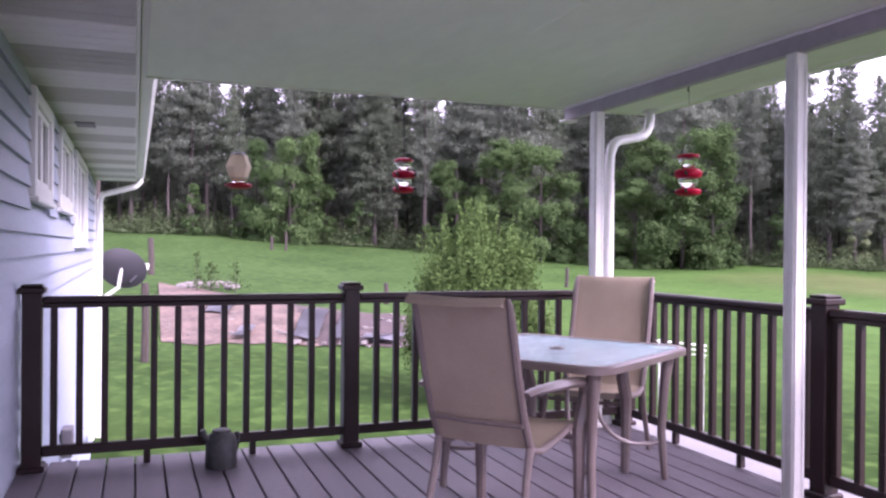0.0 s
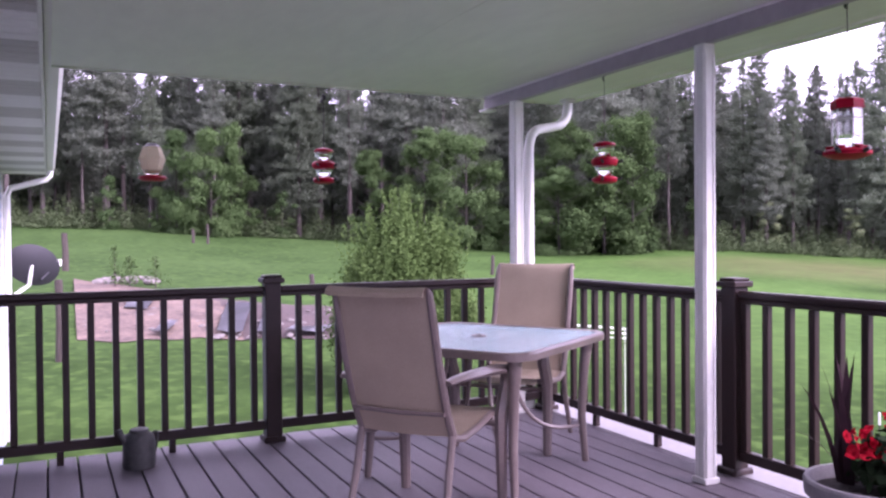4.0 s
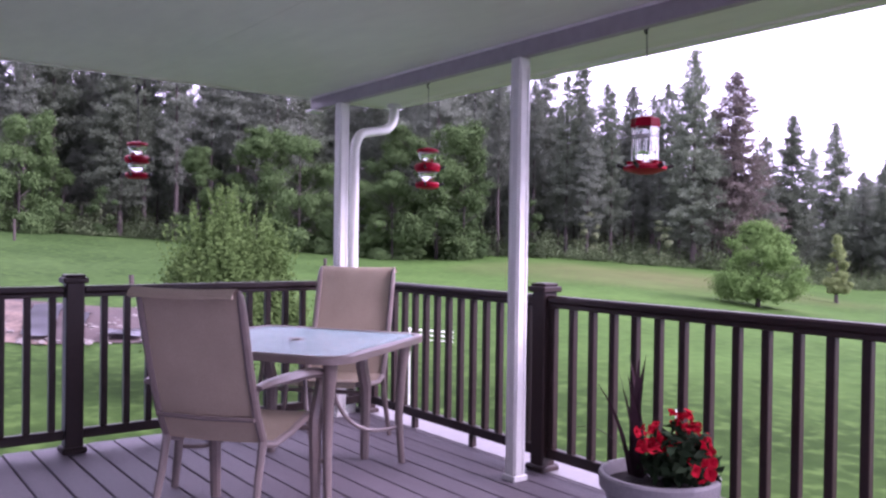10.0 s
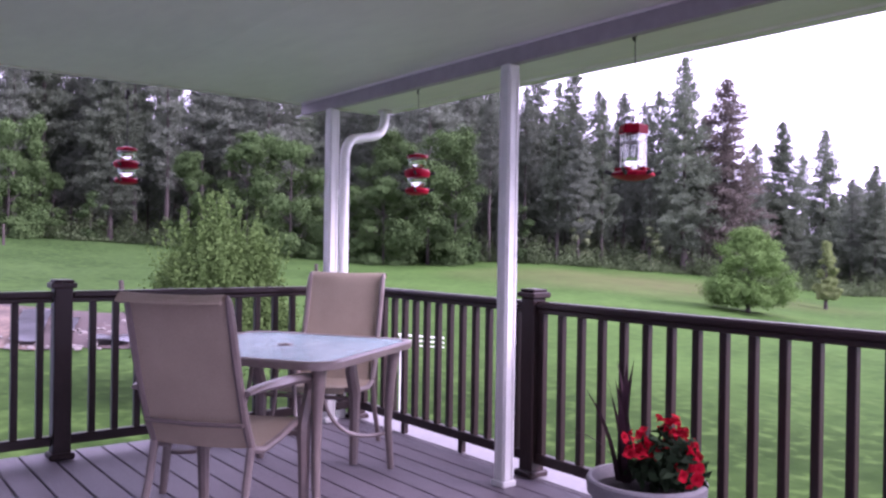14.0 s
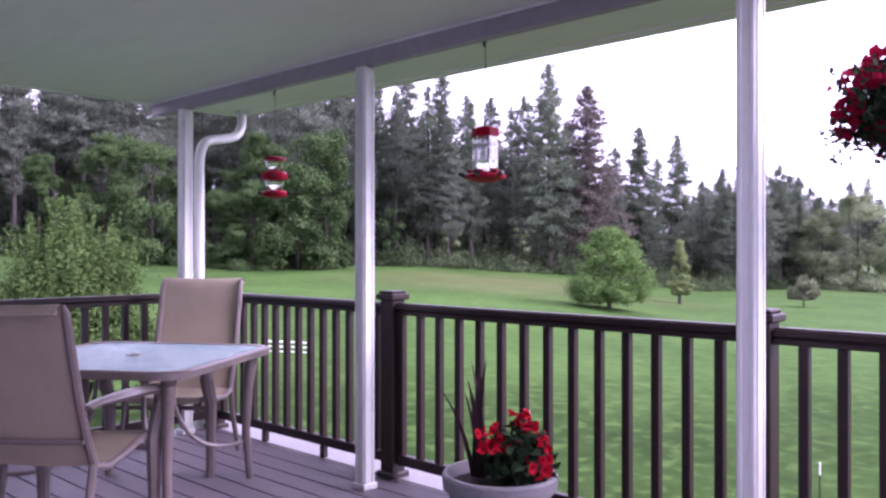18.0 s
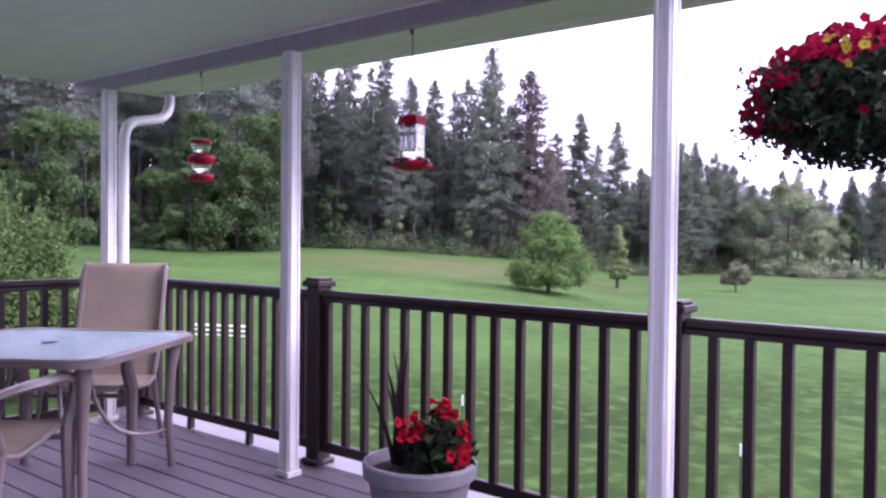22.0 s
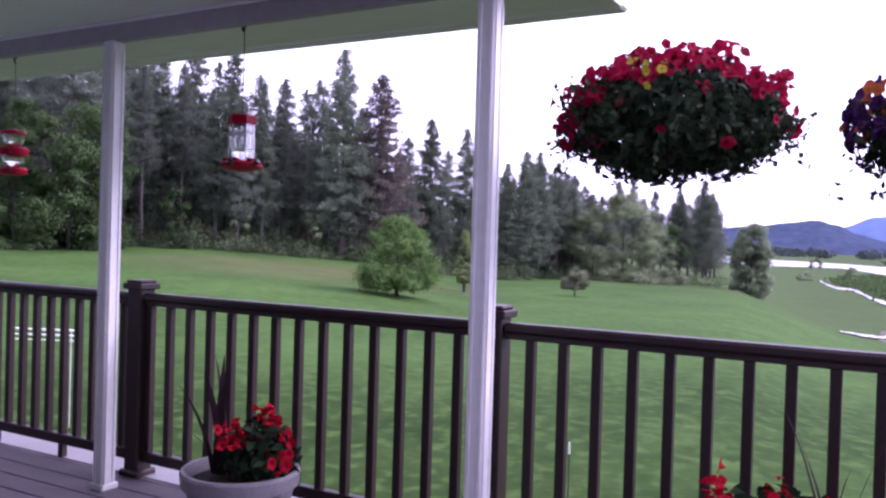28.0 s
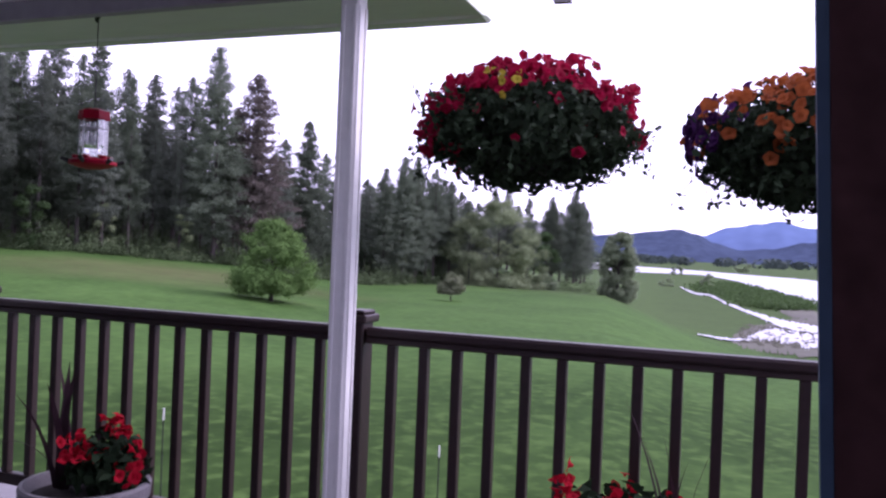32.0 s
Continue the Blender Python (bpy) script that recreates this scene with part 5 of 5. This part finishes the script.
# close stand beyond the orchard tree
az = 63.2
while az < 79.3:
    az += rng.uniform(0.4, 0.75)
    r = rng.uniform(113, 136) if az < 72.5 else rng.uniform(188, 215)
    top = float(np.interp(az, (63.5, 65, 68, 70, 71.5, 73, 75, 76.2, 77, 79.3), (4.2, 5.2, 5.8, 4.9, 3.6, 3.9, 3.6, 2.6, 3.5, 3.9))) * rng.uniform(0.72, 0.98)
    x, y, z = polar(az, r)
    plant_tree(CONIFERS[rng.choice((0, 1, 2, 4))], "conifer", az, r, 1.25 + r * math.tan(radians(top)) - z, NEEDLE_LABEL, "tree", "conifers of the wood", rng.uniform(0, 360), 1.25)
# broad-leaved trees in front of the conifers
for az, r, top, kind, wide in ((3.5, 72, 4.0, 0, 1.0), (9.8, 71, 8.9, 6, 0.85), (7.6, 72, 7.0, 0, 0.9), (12.3, 73, 4.2, 7, 0.9), (6.4, 72, 3.4, 7, 1.0), (14.5, 73, 3.4, 3, 1.0), (20.5, 70, 5.9, 7, 1.05), (24.3, 69, 7.4, 7, 0.95), (27.2, 69, 9.0, 6, 0.9), (28.6, 72, 4.4, 3, 0.9), (31.2, 67, 4.0, 7, 1.1), (33.6, 66, 4.6, 7, 1.2), (36.7, 68, 9.9, 6, 1.0), (38.6, 69, 7.6, 0, 0.95), (34.3, 70, 7.8, 7, 0.9), (32.4, 71, 6.0, 3, 0.9), (43.0, 73, 3.2, 3, 1.0), (47.0, 76, 2.6, 2, 1.0), (52.0, 78, 1.6, 2, 1.2),
                               (67.0, 110, 1.2, 4, 0.9), (71.6, 114, 2.6, 4, 1.15), (73.6, 116, 3.35, 5, 1.15), (75.7, 122, 1.5, 4, 0.9), (76.9, 150, 1.3, 1, 1.1)):
    x, y, z = polar(az, r)
    h = 1.25 + r * math.tan(radians(top)) - z
    plant_tree(BROAD[kind], "broadleaf_tree", az, r, h, "pale green willow at the meadow's edge" if kind in (2, 4, 5) else "leafy green broad-leaved tree before the conifers", "tree", "broad-leaved trees", rng.uniform(0, 360), wide, 9.0)


def single_tree(name, az, r, h, width, mat, label, seed, base=0.12, clumps=110, leaf=0.16, per=60, shape=((0, 0.55), (0.25, 0.95), (0.55, 1.0), (0.8, 0.72), (1, 0.2))):
    x, y, z = polar(az, r)
    t = thing(name, pose(x, y, z - 0.03), label, "tree")
    part("trunk", trunk_mesh(h * 0.85, 0.12 * h / 4, seed, 8 if width > 1.5 else 0, 0.2), M_DARKBARK, t)
    part("crown", leafy_crown(h, width, seed, mat, base, clumps, leaf, per, shape), mat, t)
    return t


single_tree("apple_tree", 58.2, 44, 4.1, 2.35, M_APPLE, "round bright green orchard tree alone on the meadow", 31, 0.13, 560, 0.115, 80, ((0, 0.75), (0.12, 1.0), (0.35, 0.98), (0.6, 0.75), (0.85, 0.4), (1, 0.1)))
single_tree("young_tree", 62.85, 58, 4.35, 0.78, M_YOUNG, "slim yellow-green young tree on the meadow", 32, 0.15, 1000, 0.11, 40, ((0, 0.7), (0.15, 1.15), (0.5, 0.85), (0.8, 0.45), (1, 0.08)))
single_tree("small_tree", 70.5, 62, 2.05, 1.05, M_OLIVE, "small pale greenish-brown tree on the meadow", 33, 0.30, 640, 0.10, 40, ((0, 0.75), (0.25, 1.05), (0.6, 0.9), (1, 0.35)))
single_tree("riverside_tree", 81.85, 130, 10.6, 3.0, M_RIVER_LEAF, "full green tree standing alone before the river", 34, 0.0, 1700, 0.26, 50, ((0, 0.85), (0.3, 1.0), (0.65, 0.95), (0.85, 0.72), (1, 0.4)))

for az, r, h, w in ((85.65, 560, 6.0, 4.5), (87.7, 322, 5.4, 3.4), (89.8, 805, 8.5, 8.0), (85.0, 330, 3.5, 3.2), (76.8, 128, 2.6, 2.8)):
    x, y, z = polar(az, r)
    t = thing("bush", pose(x, y, z - 0.1), "dark green bush on the river flats", "bush", "bushes by the river")
    part("foliage", leafy_crown(h, w, int(az * 10), M_RIVER_LEAF, 0.0, 90, h * 0.09, 40, ROUND), M_RIVER_LEAF, t)


def reeds():
    """Rank growth on the strip between stream and river."""
    rng = np.random.default_rng(93)
    cc, nn = [], []
    for i in range(900):
        az = rng.uniform(87.4, 93.2)
        lo, hi = float(np.interp(az, (87.4, 89, 90.5, 92.2, 93.2), (300, 250, 212, 205, 212))), float(np.interp(az, (87.4, 89, 90.5, 92.2, 93.2), (345, 400, 330, 272, 236)))
        x, y, z = polar(az, rng.uniform(lo, hi))
        e = rng.normal(size=(16, 3))
        cc.append(np.array([x, y, z + 0.7]) + e * np.array([2.2, 2.2, 0.4]))
        nn.append(rng.normal(size=e.shape) * 0.6 + np.array([0, 0, 0.5]))
    tagged(new("rank_growth", tris("rank_growth", leaf_quads(np.concatenate(cc), np.concatenate(nn), 1.3, 0.7, rng), M_LEAF_LIGHT, 4)), "rank green growth between stream and river", "undergrowth", kind="stuff")


reeds()


def big_bush():
    rng = np.random.default_rng(41)
    x, y, z = polar(22.3, 16.0)
    t = thing("shrub", pose(x, y, z - 0.02), "tall light green shrub with upright shoots behind the deck", "shrub")
    cc, nn = [], []
    for i in range(720):
        a, s = rng.uniform(0, 2 * math.pi), rng.uniform(0, 1) ** 0.5
        out = np.array([math.cos(a), math.sin(a), 0])
        lobe = 1 + 0.3 * noise.noise(Vector((out[0] * 2, out[1] * 2, 4)))
        top = 3.1 * (1 - 0.5 * s ** 2.4) * (1 + 0.2 * noise.noise(Vector((out[0] * s * 2.4, out[1] * s * 2.4, 9)))) * rng.uniform(0.2, 1.0) ** 0.4
        e = rng.normal(size=(90, 3)) * np.array([0.13, 0.13, 0.17])
        cc.append(out * 1.28 * s * lobe + np.array([0, 0, top]) + e)
        nn.append(rng.normal(size=(90, 3)) * 0.45 + out * 0.7 * s + np.array([0, 0, 0.6]))
    for i in range(150):
        a, s = rng.uniform(0, 2 * math.pi), rng.uniform(0, 0.95)
        h0 = 3.0 * (1 - 0.46 * s * s)
        ln = rng.uniform(0.3, 1.25)
        k = np.linspace(-0.4, 1, 44)[:, None]
        foot = np.array([s * 1.25 * math.cos(a), s * 1.25 * math.sin(a), h0 - 0.1])
        lean = rng.normal(size=2) * 0.12
        cc.append(foot + k * ln * np.array([0.3 * math.cos(a) * s + lean[0], 0.3 * math.sin(a) * s + lean[1], 1.0]) + rng.normal(size=(44, 3)) * 0.035 * (1.2 - k))
        nn.append(rng.normal(size=(44, 3)))
    part("foliage", tris("foliage", leaf_quads(np.concatenate(cc), np.concatenate(nn), 0.085, 0.042, rng), M_SHRUB, 4), M_SHRUB, t)
    for i in range(14):
        a = rng.uniform(0, 2 * math.pi)
        g = Geo().tube([(0.1 * math.cos(a), 0.1 * math.sin(a), -0.1), (0.6 * math.cos(a), 0.6 * math.sin(a), 1.2), (0.9 * math.cos(a), 0.9 * math.sin(a), 2.2)], [0.03, 0.02, 0.006], 5)
        part("stem", g, M_BARK, t)


big_bush()


def understorey():
    """Low brush along the foot of the wood."""
    rng = np.random.default_rng(52)
    cc, nn = [], []
    for i in range(1050):
        az = rng.uniform(-12, 80)
        r = float(np.interp(az, AZ, EDGE_R)) + rng.uniform(-3, 6)
        x, y, z = polar(az, r)
        h, w = rng.uniform(0.3, 1.0) ** 2.4 * 3.2, rng.uniform(0.6, 1.5)
        e = rng.normal(size=(96, 3))
        e /= np.linalg.norm(e, axis=1)[:, None]
        cc.append(np.array([x, y, z + h * 0.4]) + e * np.array([w, w, h * 0.6]) * rng.uniform(0.4, 1, (96, 1)))
        nn.append(e * 0.6 + rng.normal(size=e.shape) * 0.4 + np.array([0, 0, 0.5]))
    for i in range(750):
        az = rng.uniform(-25, 72)
        x, y, z = polar(az, float(np.interp(az, AZ, EDGE_R)) + rng.uniform(12, 52))
        h, w = rng.uniform(2.5, 7.0), rng.uniform(1.4, 2.6)
        e = rng.normal(size=(170, 3))
        e /= np.linalg.norm(e, axis=1)[:, None]
        cc.append(np.array([x, y, z + h * 0.42]) + e * np.array([w, w, h * 0.58]) * rng.uniform(0.3, 1, (170, 1)))
        nn.append(e * 0.6 + rng.normal(size=e.shape) * 0.4 + np.array([0, 0, 0.5]))
    me = tris("brush", leaf_quads(np.concatenate(cc), np.concatenate(nn), 0.24, 0.13, rng), M_BRUSH, 4)
    tagged(new("brush", me), "green undergrowth along the foot of the wood", "undergrowth", kind="stuff")


understorey()


def far_wood():
    """Deep rows of the wood behind the single trees."""
    rng = np.random.default_rng(61)
    cc, nn, stems = [], [], Geo()
    for i in range(700):
        az = rng.uniform(-25, 73) if i < 470 else rng.uniform(-16, 60)
        r = float(np.interp(az, AZ, EDGE_R)) + rng.uniform(17, 48)
        x, y, z = polar(az, r)
        h = (15.0 if az < 17 else 17.5 if az < 42 else float(np.interp(az, (42, 50, 58, 64, 73), (16, 11.5, 8.5, 10, 8.5)))) * rng.uniform(0.7, 1.2) * (0.75 if 0.2 < az < 4.0 else 1.0)
        if i >= 470:
            h = rng.uniform(5.0, 9.0)
        k = 760
        f = 0.03 + 0.97 * rng.uniform(0, 1, k) ** 0.9
        a = rng.uniform(0, 2 * math.pi, k)
        rr = np.minimum((1 - f) ** 0.7, 0.45 + 2.2 * f) * 2.6 * rng.uniform(0.2, 1, k)
        cc.append(np.stack([x + rr * np.cos(a), y + rr * np.sin(a), z + f * h], 1))
        nn.append(np.stack([np.cos(a) * 0.5 + rng.normal(size=k) * 0.6, np.sin(a) * 0.5 + rng.normal(size=k) * 0.6, np.ones(k) * 0.6], 1))
        if i % 2:
            stems.tube([(x, y, z - 0.2), (x + rng.normal() * 0.3, y + rng.normal() * 0.3, z + h * 0.85)], [0.2, 0.06], 5, caps=False)
    me = tris("far_woods", leaf_quads(np.concatenate(cc), np.concatenate(nn), 0.58, 0.30, rng), M_GREY_NEEDLE, 4)
    tagged(new("far_woods", me), "dense dark conifer wood behind the meadow", "woods", kind="stuff")
    tagged(new("far_trunks", stems.mesh("far_trunks", M_BARK)), "bare grey-brown trunks deep in the wood", "woods", kind="stuff")
    cc, nn = [], []
    for i in range(160):
        az = rng.uniform(74, 112)
        r = rng.uniform(1250, 1900)
        x, y, z = polar(az, r)
        w = rng.uniform(6, 16)
        e = rng.normal(size=(30, 3))
        e /= np.linalg.norm(e, axis=1)[:, None]
        cc.append(np.array([x, y, z + 5]) + e * np.array([w, w, rng.uniform(5, 10)]))
        nn.append(e + rng.normal(size=e.shape) * 0.4)
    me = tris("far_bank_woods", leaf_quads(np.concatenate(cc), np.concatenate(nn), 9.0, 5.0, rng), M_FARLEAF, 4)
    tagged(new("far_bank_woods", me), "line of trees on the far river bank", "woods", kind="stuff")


far_wood()


# ---- yard things ----
def garden_bed():
    """Bare terraced bed: earth, sheet plastic and edging stones."""
    verts, faces = [], []
    na, nr = 28, 10
    for i in range(na + 1):
        az = 1.2 + (20.5 - 1.2) * i / na
        near = 22.5 + 0.7 * noise.noise(Vector((az * 0.4, 0, 0)))
        far = float(np.interp(az, (1.2, 4, 9, 14, 20.5), (38, 36, 32, 30, 29))) + 1.2 * noise.noise(Vector((az * 0.5, 5, 0)))
        for k in range(nr + 1):
            x, y, z = polar(az, near + (far - near) * k / nr)
            lift = 0.03 + 0.18 * math.sin(math.pi * k / nr) * (0.6 + noise.noise(Vector((x * 0.6, y * 0.6, 2))))
            verts.append((x, y, z + max(lift, 0.02)))
    for i in range(na):
        for k in range(nr):
            a = i * (nr + 1) + k
            faces.append((a, a + nr + 1, a + nr + 2, a + 1))
    me = Geo().add(verts, faces).mesh("ground_garden_bed", M_EARTH)
    me.materials.append(M_MULCH)
    for i in range(na):
        for k in range(nr):
            if i > 14 + 3 * noise.noise(Vector((k * 0.8, 3, 0))) or (i > 9 and k > 7):
                me.polygons[i * nr + k].material_index = 1
    me.polygons.foreach_set("use_smooth", [True] * len(me.polygons))
    tagged(new("ground_garden_bed", me), "bare reddish-brown garden bed in the lawn", "garden bed", kind="structure")
    for az0, az1, r0, r1 in ((10.2, 11.9, 22.8, 29.0), (12.8, 13.5, 22.6, 27.5), (4.4, 5.9, 27.5, 31.5), (6.0, 7.0, 22.9, 24.6), (14.6, 17.2, 22.7, 23.8)):
        vv, ff = [], []
        for i in range(13):
            for k in range(9):
                x, y, z = polar(az0 + (az1 - az0) * i / 12 + 0.8 * (k / 8 - 0.5), r0 + (r1 - r0) * k / 8)
                vv.append((x, y, z + 0.2 + 0.09 * noise.noise(Vector((x * 1.7, y * 1.7, 0)))))
        ff = [(i * 9 + k, (i + 1) * 9 + k, (i + 1) * 9 + k + 1, i * 9 + k + 1) for i in range(12) for k in range(8)]
        me = Geo().add(vv, ff).mesh("plastic_sheet", M_PLASTIC)
        me.polygons.foreach_set("use_smooth", [True] * len(me.polygons))
        tagged(new("plastic_sheet", me), "crumpled dark plastic sheet lying on the garden bed", "plastic sheet", "sheets on the bed")


garden_bed()


def stone_mesh(seed):
    bm = bmesh.new()
    bmesh.ops.create_icosphere(bm, subdivisions=1, radius=1.0)
    for v in bm.verts:
        v.co *= 0.8 + 0.35 * noise.noise(v.co * 1.3 + Vector((seed, 0, 0)))
        v.co.z *= 0.6
    me = bpy.data.meshes.new("stone")
    bm.to_mesh(me)
    bm.free()
    me.materials.append(M_ROCK)
    return me


STONES = [stone_mesh(s) for s in (1.0, 5.0, 9.0, 13.0)]
rng = random.Random(12)
for i in range(130):
    if i >= 100:
        az, r = rng.uniform(2.0, 6.2), rng.uniform(36.0, 38.2)
    elif i < 30:
        az, r = rng.uniform(9.5, 20.3), 22.3 + rng.uniform(-0.35, 0.5)
    else:
        az = rng.uniform(1.5, 19)
        r = rng.uniform(23, 34 if az < 8 else 29)
    x, y, z = polar(az, r)
    s = rng.uniform(0.05, 0.14) if i < 100 else rng.uniform(0.12, 0.3)
    ob = new("stone", STONES[i % 4])
    ob.matrix_basis = pose(x, y, z + 0.1, 0, 0, rng.uniform(0, 360)) @ Matrix.Diagonal((s * 1.4, s, s, 1))
    tagged(ob, "pale rounded stone edging the garden bed", "stone", "stones of the garden bed")


def post_thing(name, az, r, h, w, label, lean=0):
    x, y, z = polar(az, r)
    t = thing(name, pose(x, y, z, lean, 0, 20), label, "fence post", "weathered posts")
    part("shaft", Geo().tube([(0, 0, -0.2), (w * 0.1, 0, h * 0.5), (0, w * 0.1, h)], [w * 0.55, w * 0.5, w * 0.46], 8), M_WOODPOST, t)
    return t


post_thing("fence_post", 0.75, 42, 1.75, 0.30, "thick weathered log post beyond the house corner", -2)
post_thing("fence_post", 0.15, 20, 1.8, 0.19, "weathered post standing near the house corner")
post_thing("fence_post", 8.6, 62, 1.0, 0.22, "short dark weathered post out on the meadow")
post_thing("fence_post", 9.55, 62, 1.45, 0.18, "grey weathered post out on the meadow")
post_thing("fence_post", 16.3, 33, 0.85, 0.2, "low wooden stake beyond the garden bed")
post_thing("fence_post", 28.9, 46, 1.1, 0.2, "low wooden stake on the meadow", 4)

dish = thing("satellite_dish", pose(-0.55, WALL_END + 0.1, 0.22), "dark grey oval satellite dish on an arm at the wall's end", "satellite dish")
bowl = []
for i in range(7):
    for k in range(28):
        a, rr = 2 * math.pi * k / 28, i / 6
        bowl.append((0.46 * rr * math.cos(a), 0.06 * rr * rr - 0.05, 0.36 * rr * math.sin(a)))
gb = Geo().add(bowl, [(i * 28 + k, i * 28 + (k + 1) % 28, (i + 1) * 28 + (k + 1) % 28, (i + 1) * 28 + k) for i in range(6) for k in range(28)])
gb.add([(x, y - 0.02, z) for x, y, z in bowl], [(i * 28 + k, (i + 1) * 28 + k, (i + 1) * 28 + (k + 1) % 28, i * 28 + (k + 1) % 28) for i in range(6) for k in range(28)])
part("reflector", gb, M_DISH, dish, smooth=True, at=pose(0.40, 0.15, 0.62, 14, 24, 28) @ Matrix.Diagonal((0.90, 0.9, 0.84, 1)))
part("mast", Geo().tube([(0.02, 0, 0.10), (0.15, 0.05, 0.18), (0.34, 0.1, 0.32), (0.38, 0.1, 0.62)], 0.03, 8), M_WHITE, dish, smooth=True)
part("feed_arm", Geo().tube([(0.5, 0.0, 0.4), (0.73, 0.5, 0.62)], 0.016, 6), M_DISH, dish)
part("feed_horn", Geo().lathe([(0.0, -0.05), (0.04, -0.05), (0.05, 0.05), (0.0, 0.05)], 10, (0.75, 0.52, 0.64)), M_WHITE, dish)


def sapling(az, r, h, seed, label, spread=0.22, k=220):
    rng = np.random.default_rng(seed)
    x, y, z = polar(az, r)
    t = thing("sapling", pose(x, y, z), label, "sapling", "saplings in the bed")
    f = rng.uniform(0.1, 1, k)
    c = np.stack([rng.normal(size=k) * spread * h * (1.25 - f), rng.normal(size=k) * spread * h * (1.25 - f), f * h], 1)
    part("foliage", tris("foliage", leaf_quads(c, rng.normal(size=c.shape), 0.17, 0.08, rng), M_LEAF_LIGHT, 4), M_LEAF_LIGHT, t)
    part("stem", Geo().tube([(0, 0, -0.1), (0.02, 0, h * 0.5), (0, 0.02, h * 0.95)], [0.03, 0.02, 0.006], 6), M_BARK, t)


sapling(3.6, 35, 1.65, 81, "tall thin green sapling beyond the garden bed", 0.09, 150)
sapling(4.5, 35, 1.25, 82, "bushy green sapling beyond the garden bed", 0.20)
sapling(6.1, 35, 1.3, 83, "sparse green sapling beyond the garden bed", 0.20, 130)


def rack():
    x, y, z = 8.38, 10.77, ground_z(8.38, 10.77)
    t = thing("drying_rack", pose(x, y, z, 0, 0, -38), "white tubular rack standing on the lawn", "rack")
    part("pole", Geo().tube([(-0.34, 0, -0.1), (-0.34, 0, 1.58)], 0.013, 8), M_WHITE, t)
    for k in range(3):
        part("crossbar", Geo().tube([(-0.44, 0, 1.40 + 0.08 * k), (0.40, 0, 1.35 + 0.08 * k)], 0.010 + 0.003 * k, 8), M_WHITE, t)
    part("pole", Geo().tube([(0.36, 0, -0.1), (0.36, 0, 1.52)], 0.006, 8), M_WHITE, t)


rack()
for x, y, h in ((8.5, 2.31, 1.1), (7.2, 4.85, 1.45)):
    z = ground_z(x, y)
    t = thing("garden_stake", pose(x, y, z), "thin dark stake with a white tip in the lawn", "stake", "garden stakes")
    part("shaft", Geo().tube([(0, 0, -0.1), (0, 0, h - 0.12)], 0.007, 6), M_WIRE, t)
    part("tip", Geo().tube([(0, 0, h - 0.12), (0, 0, h)], 0.010, 6), M_WHITE, t)


# ---- stand-in for the camera's case flap, placed to fit the closing view ----
curtain = thing("door_curtain", pose(0.5334, -0.6965, 0), "added stand-in for the camera's reddish-brown leather flap with a blue edge", "curtain")
# slant of the added panel, fitted to the camera's closing view
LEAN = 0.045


def flap_sheet(x0, x1, thick, mat, name):
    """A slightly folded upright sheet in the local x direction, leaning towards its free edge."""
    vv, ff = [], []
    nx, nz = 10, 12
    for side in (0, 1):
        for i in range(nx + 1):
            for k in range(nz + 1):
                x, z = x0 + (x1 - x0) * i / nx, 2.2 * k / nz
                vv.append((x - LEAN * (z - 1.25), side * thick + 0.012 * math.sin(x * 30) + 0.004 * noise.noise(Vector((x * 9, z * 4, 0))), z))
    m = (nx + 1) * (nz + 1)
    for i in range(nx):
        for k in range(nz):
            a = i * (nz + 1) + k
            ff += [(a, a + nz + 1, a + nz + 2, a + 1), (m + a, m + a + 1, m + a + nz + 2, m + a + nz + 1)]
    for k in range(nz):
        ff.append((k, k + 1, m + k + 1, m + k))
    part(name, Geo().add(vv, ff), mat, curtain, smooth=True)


flap_sheet(0.0, 0.0030, 0.004, M_TEAL, "blue_edge")
flap_sheet(0.0032, 0.34, 0.006, M_LEATHER, "panel")
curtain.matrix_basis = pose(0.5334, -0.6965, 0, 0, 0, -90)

box = thing("meter_box", pose(WALL_X + 0.016, 7.2, -0.62), "grey utility meter box fixed low on the siding", "meter box")
part("cabinet", Geo().box(0, -0.10, 0.05, 0.09, 0.10, 0.29, 0.01), M_POT, box)
part("meter_dome", Geo().lathe([(0.075, 0.0), (0.075, 0.05), (0.05, 0.08), (0.0, 0.085)], 16), M_CLEAR, box, at=pose(0.12, 0, 0.2, 0, 90, 0))
part("conduit", Geo().tube([(0.05, 0.05, 0), (0.05, 0.05, -1.3)], 0.02, 8), M_CAN, box)
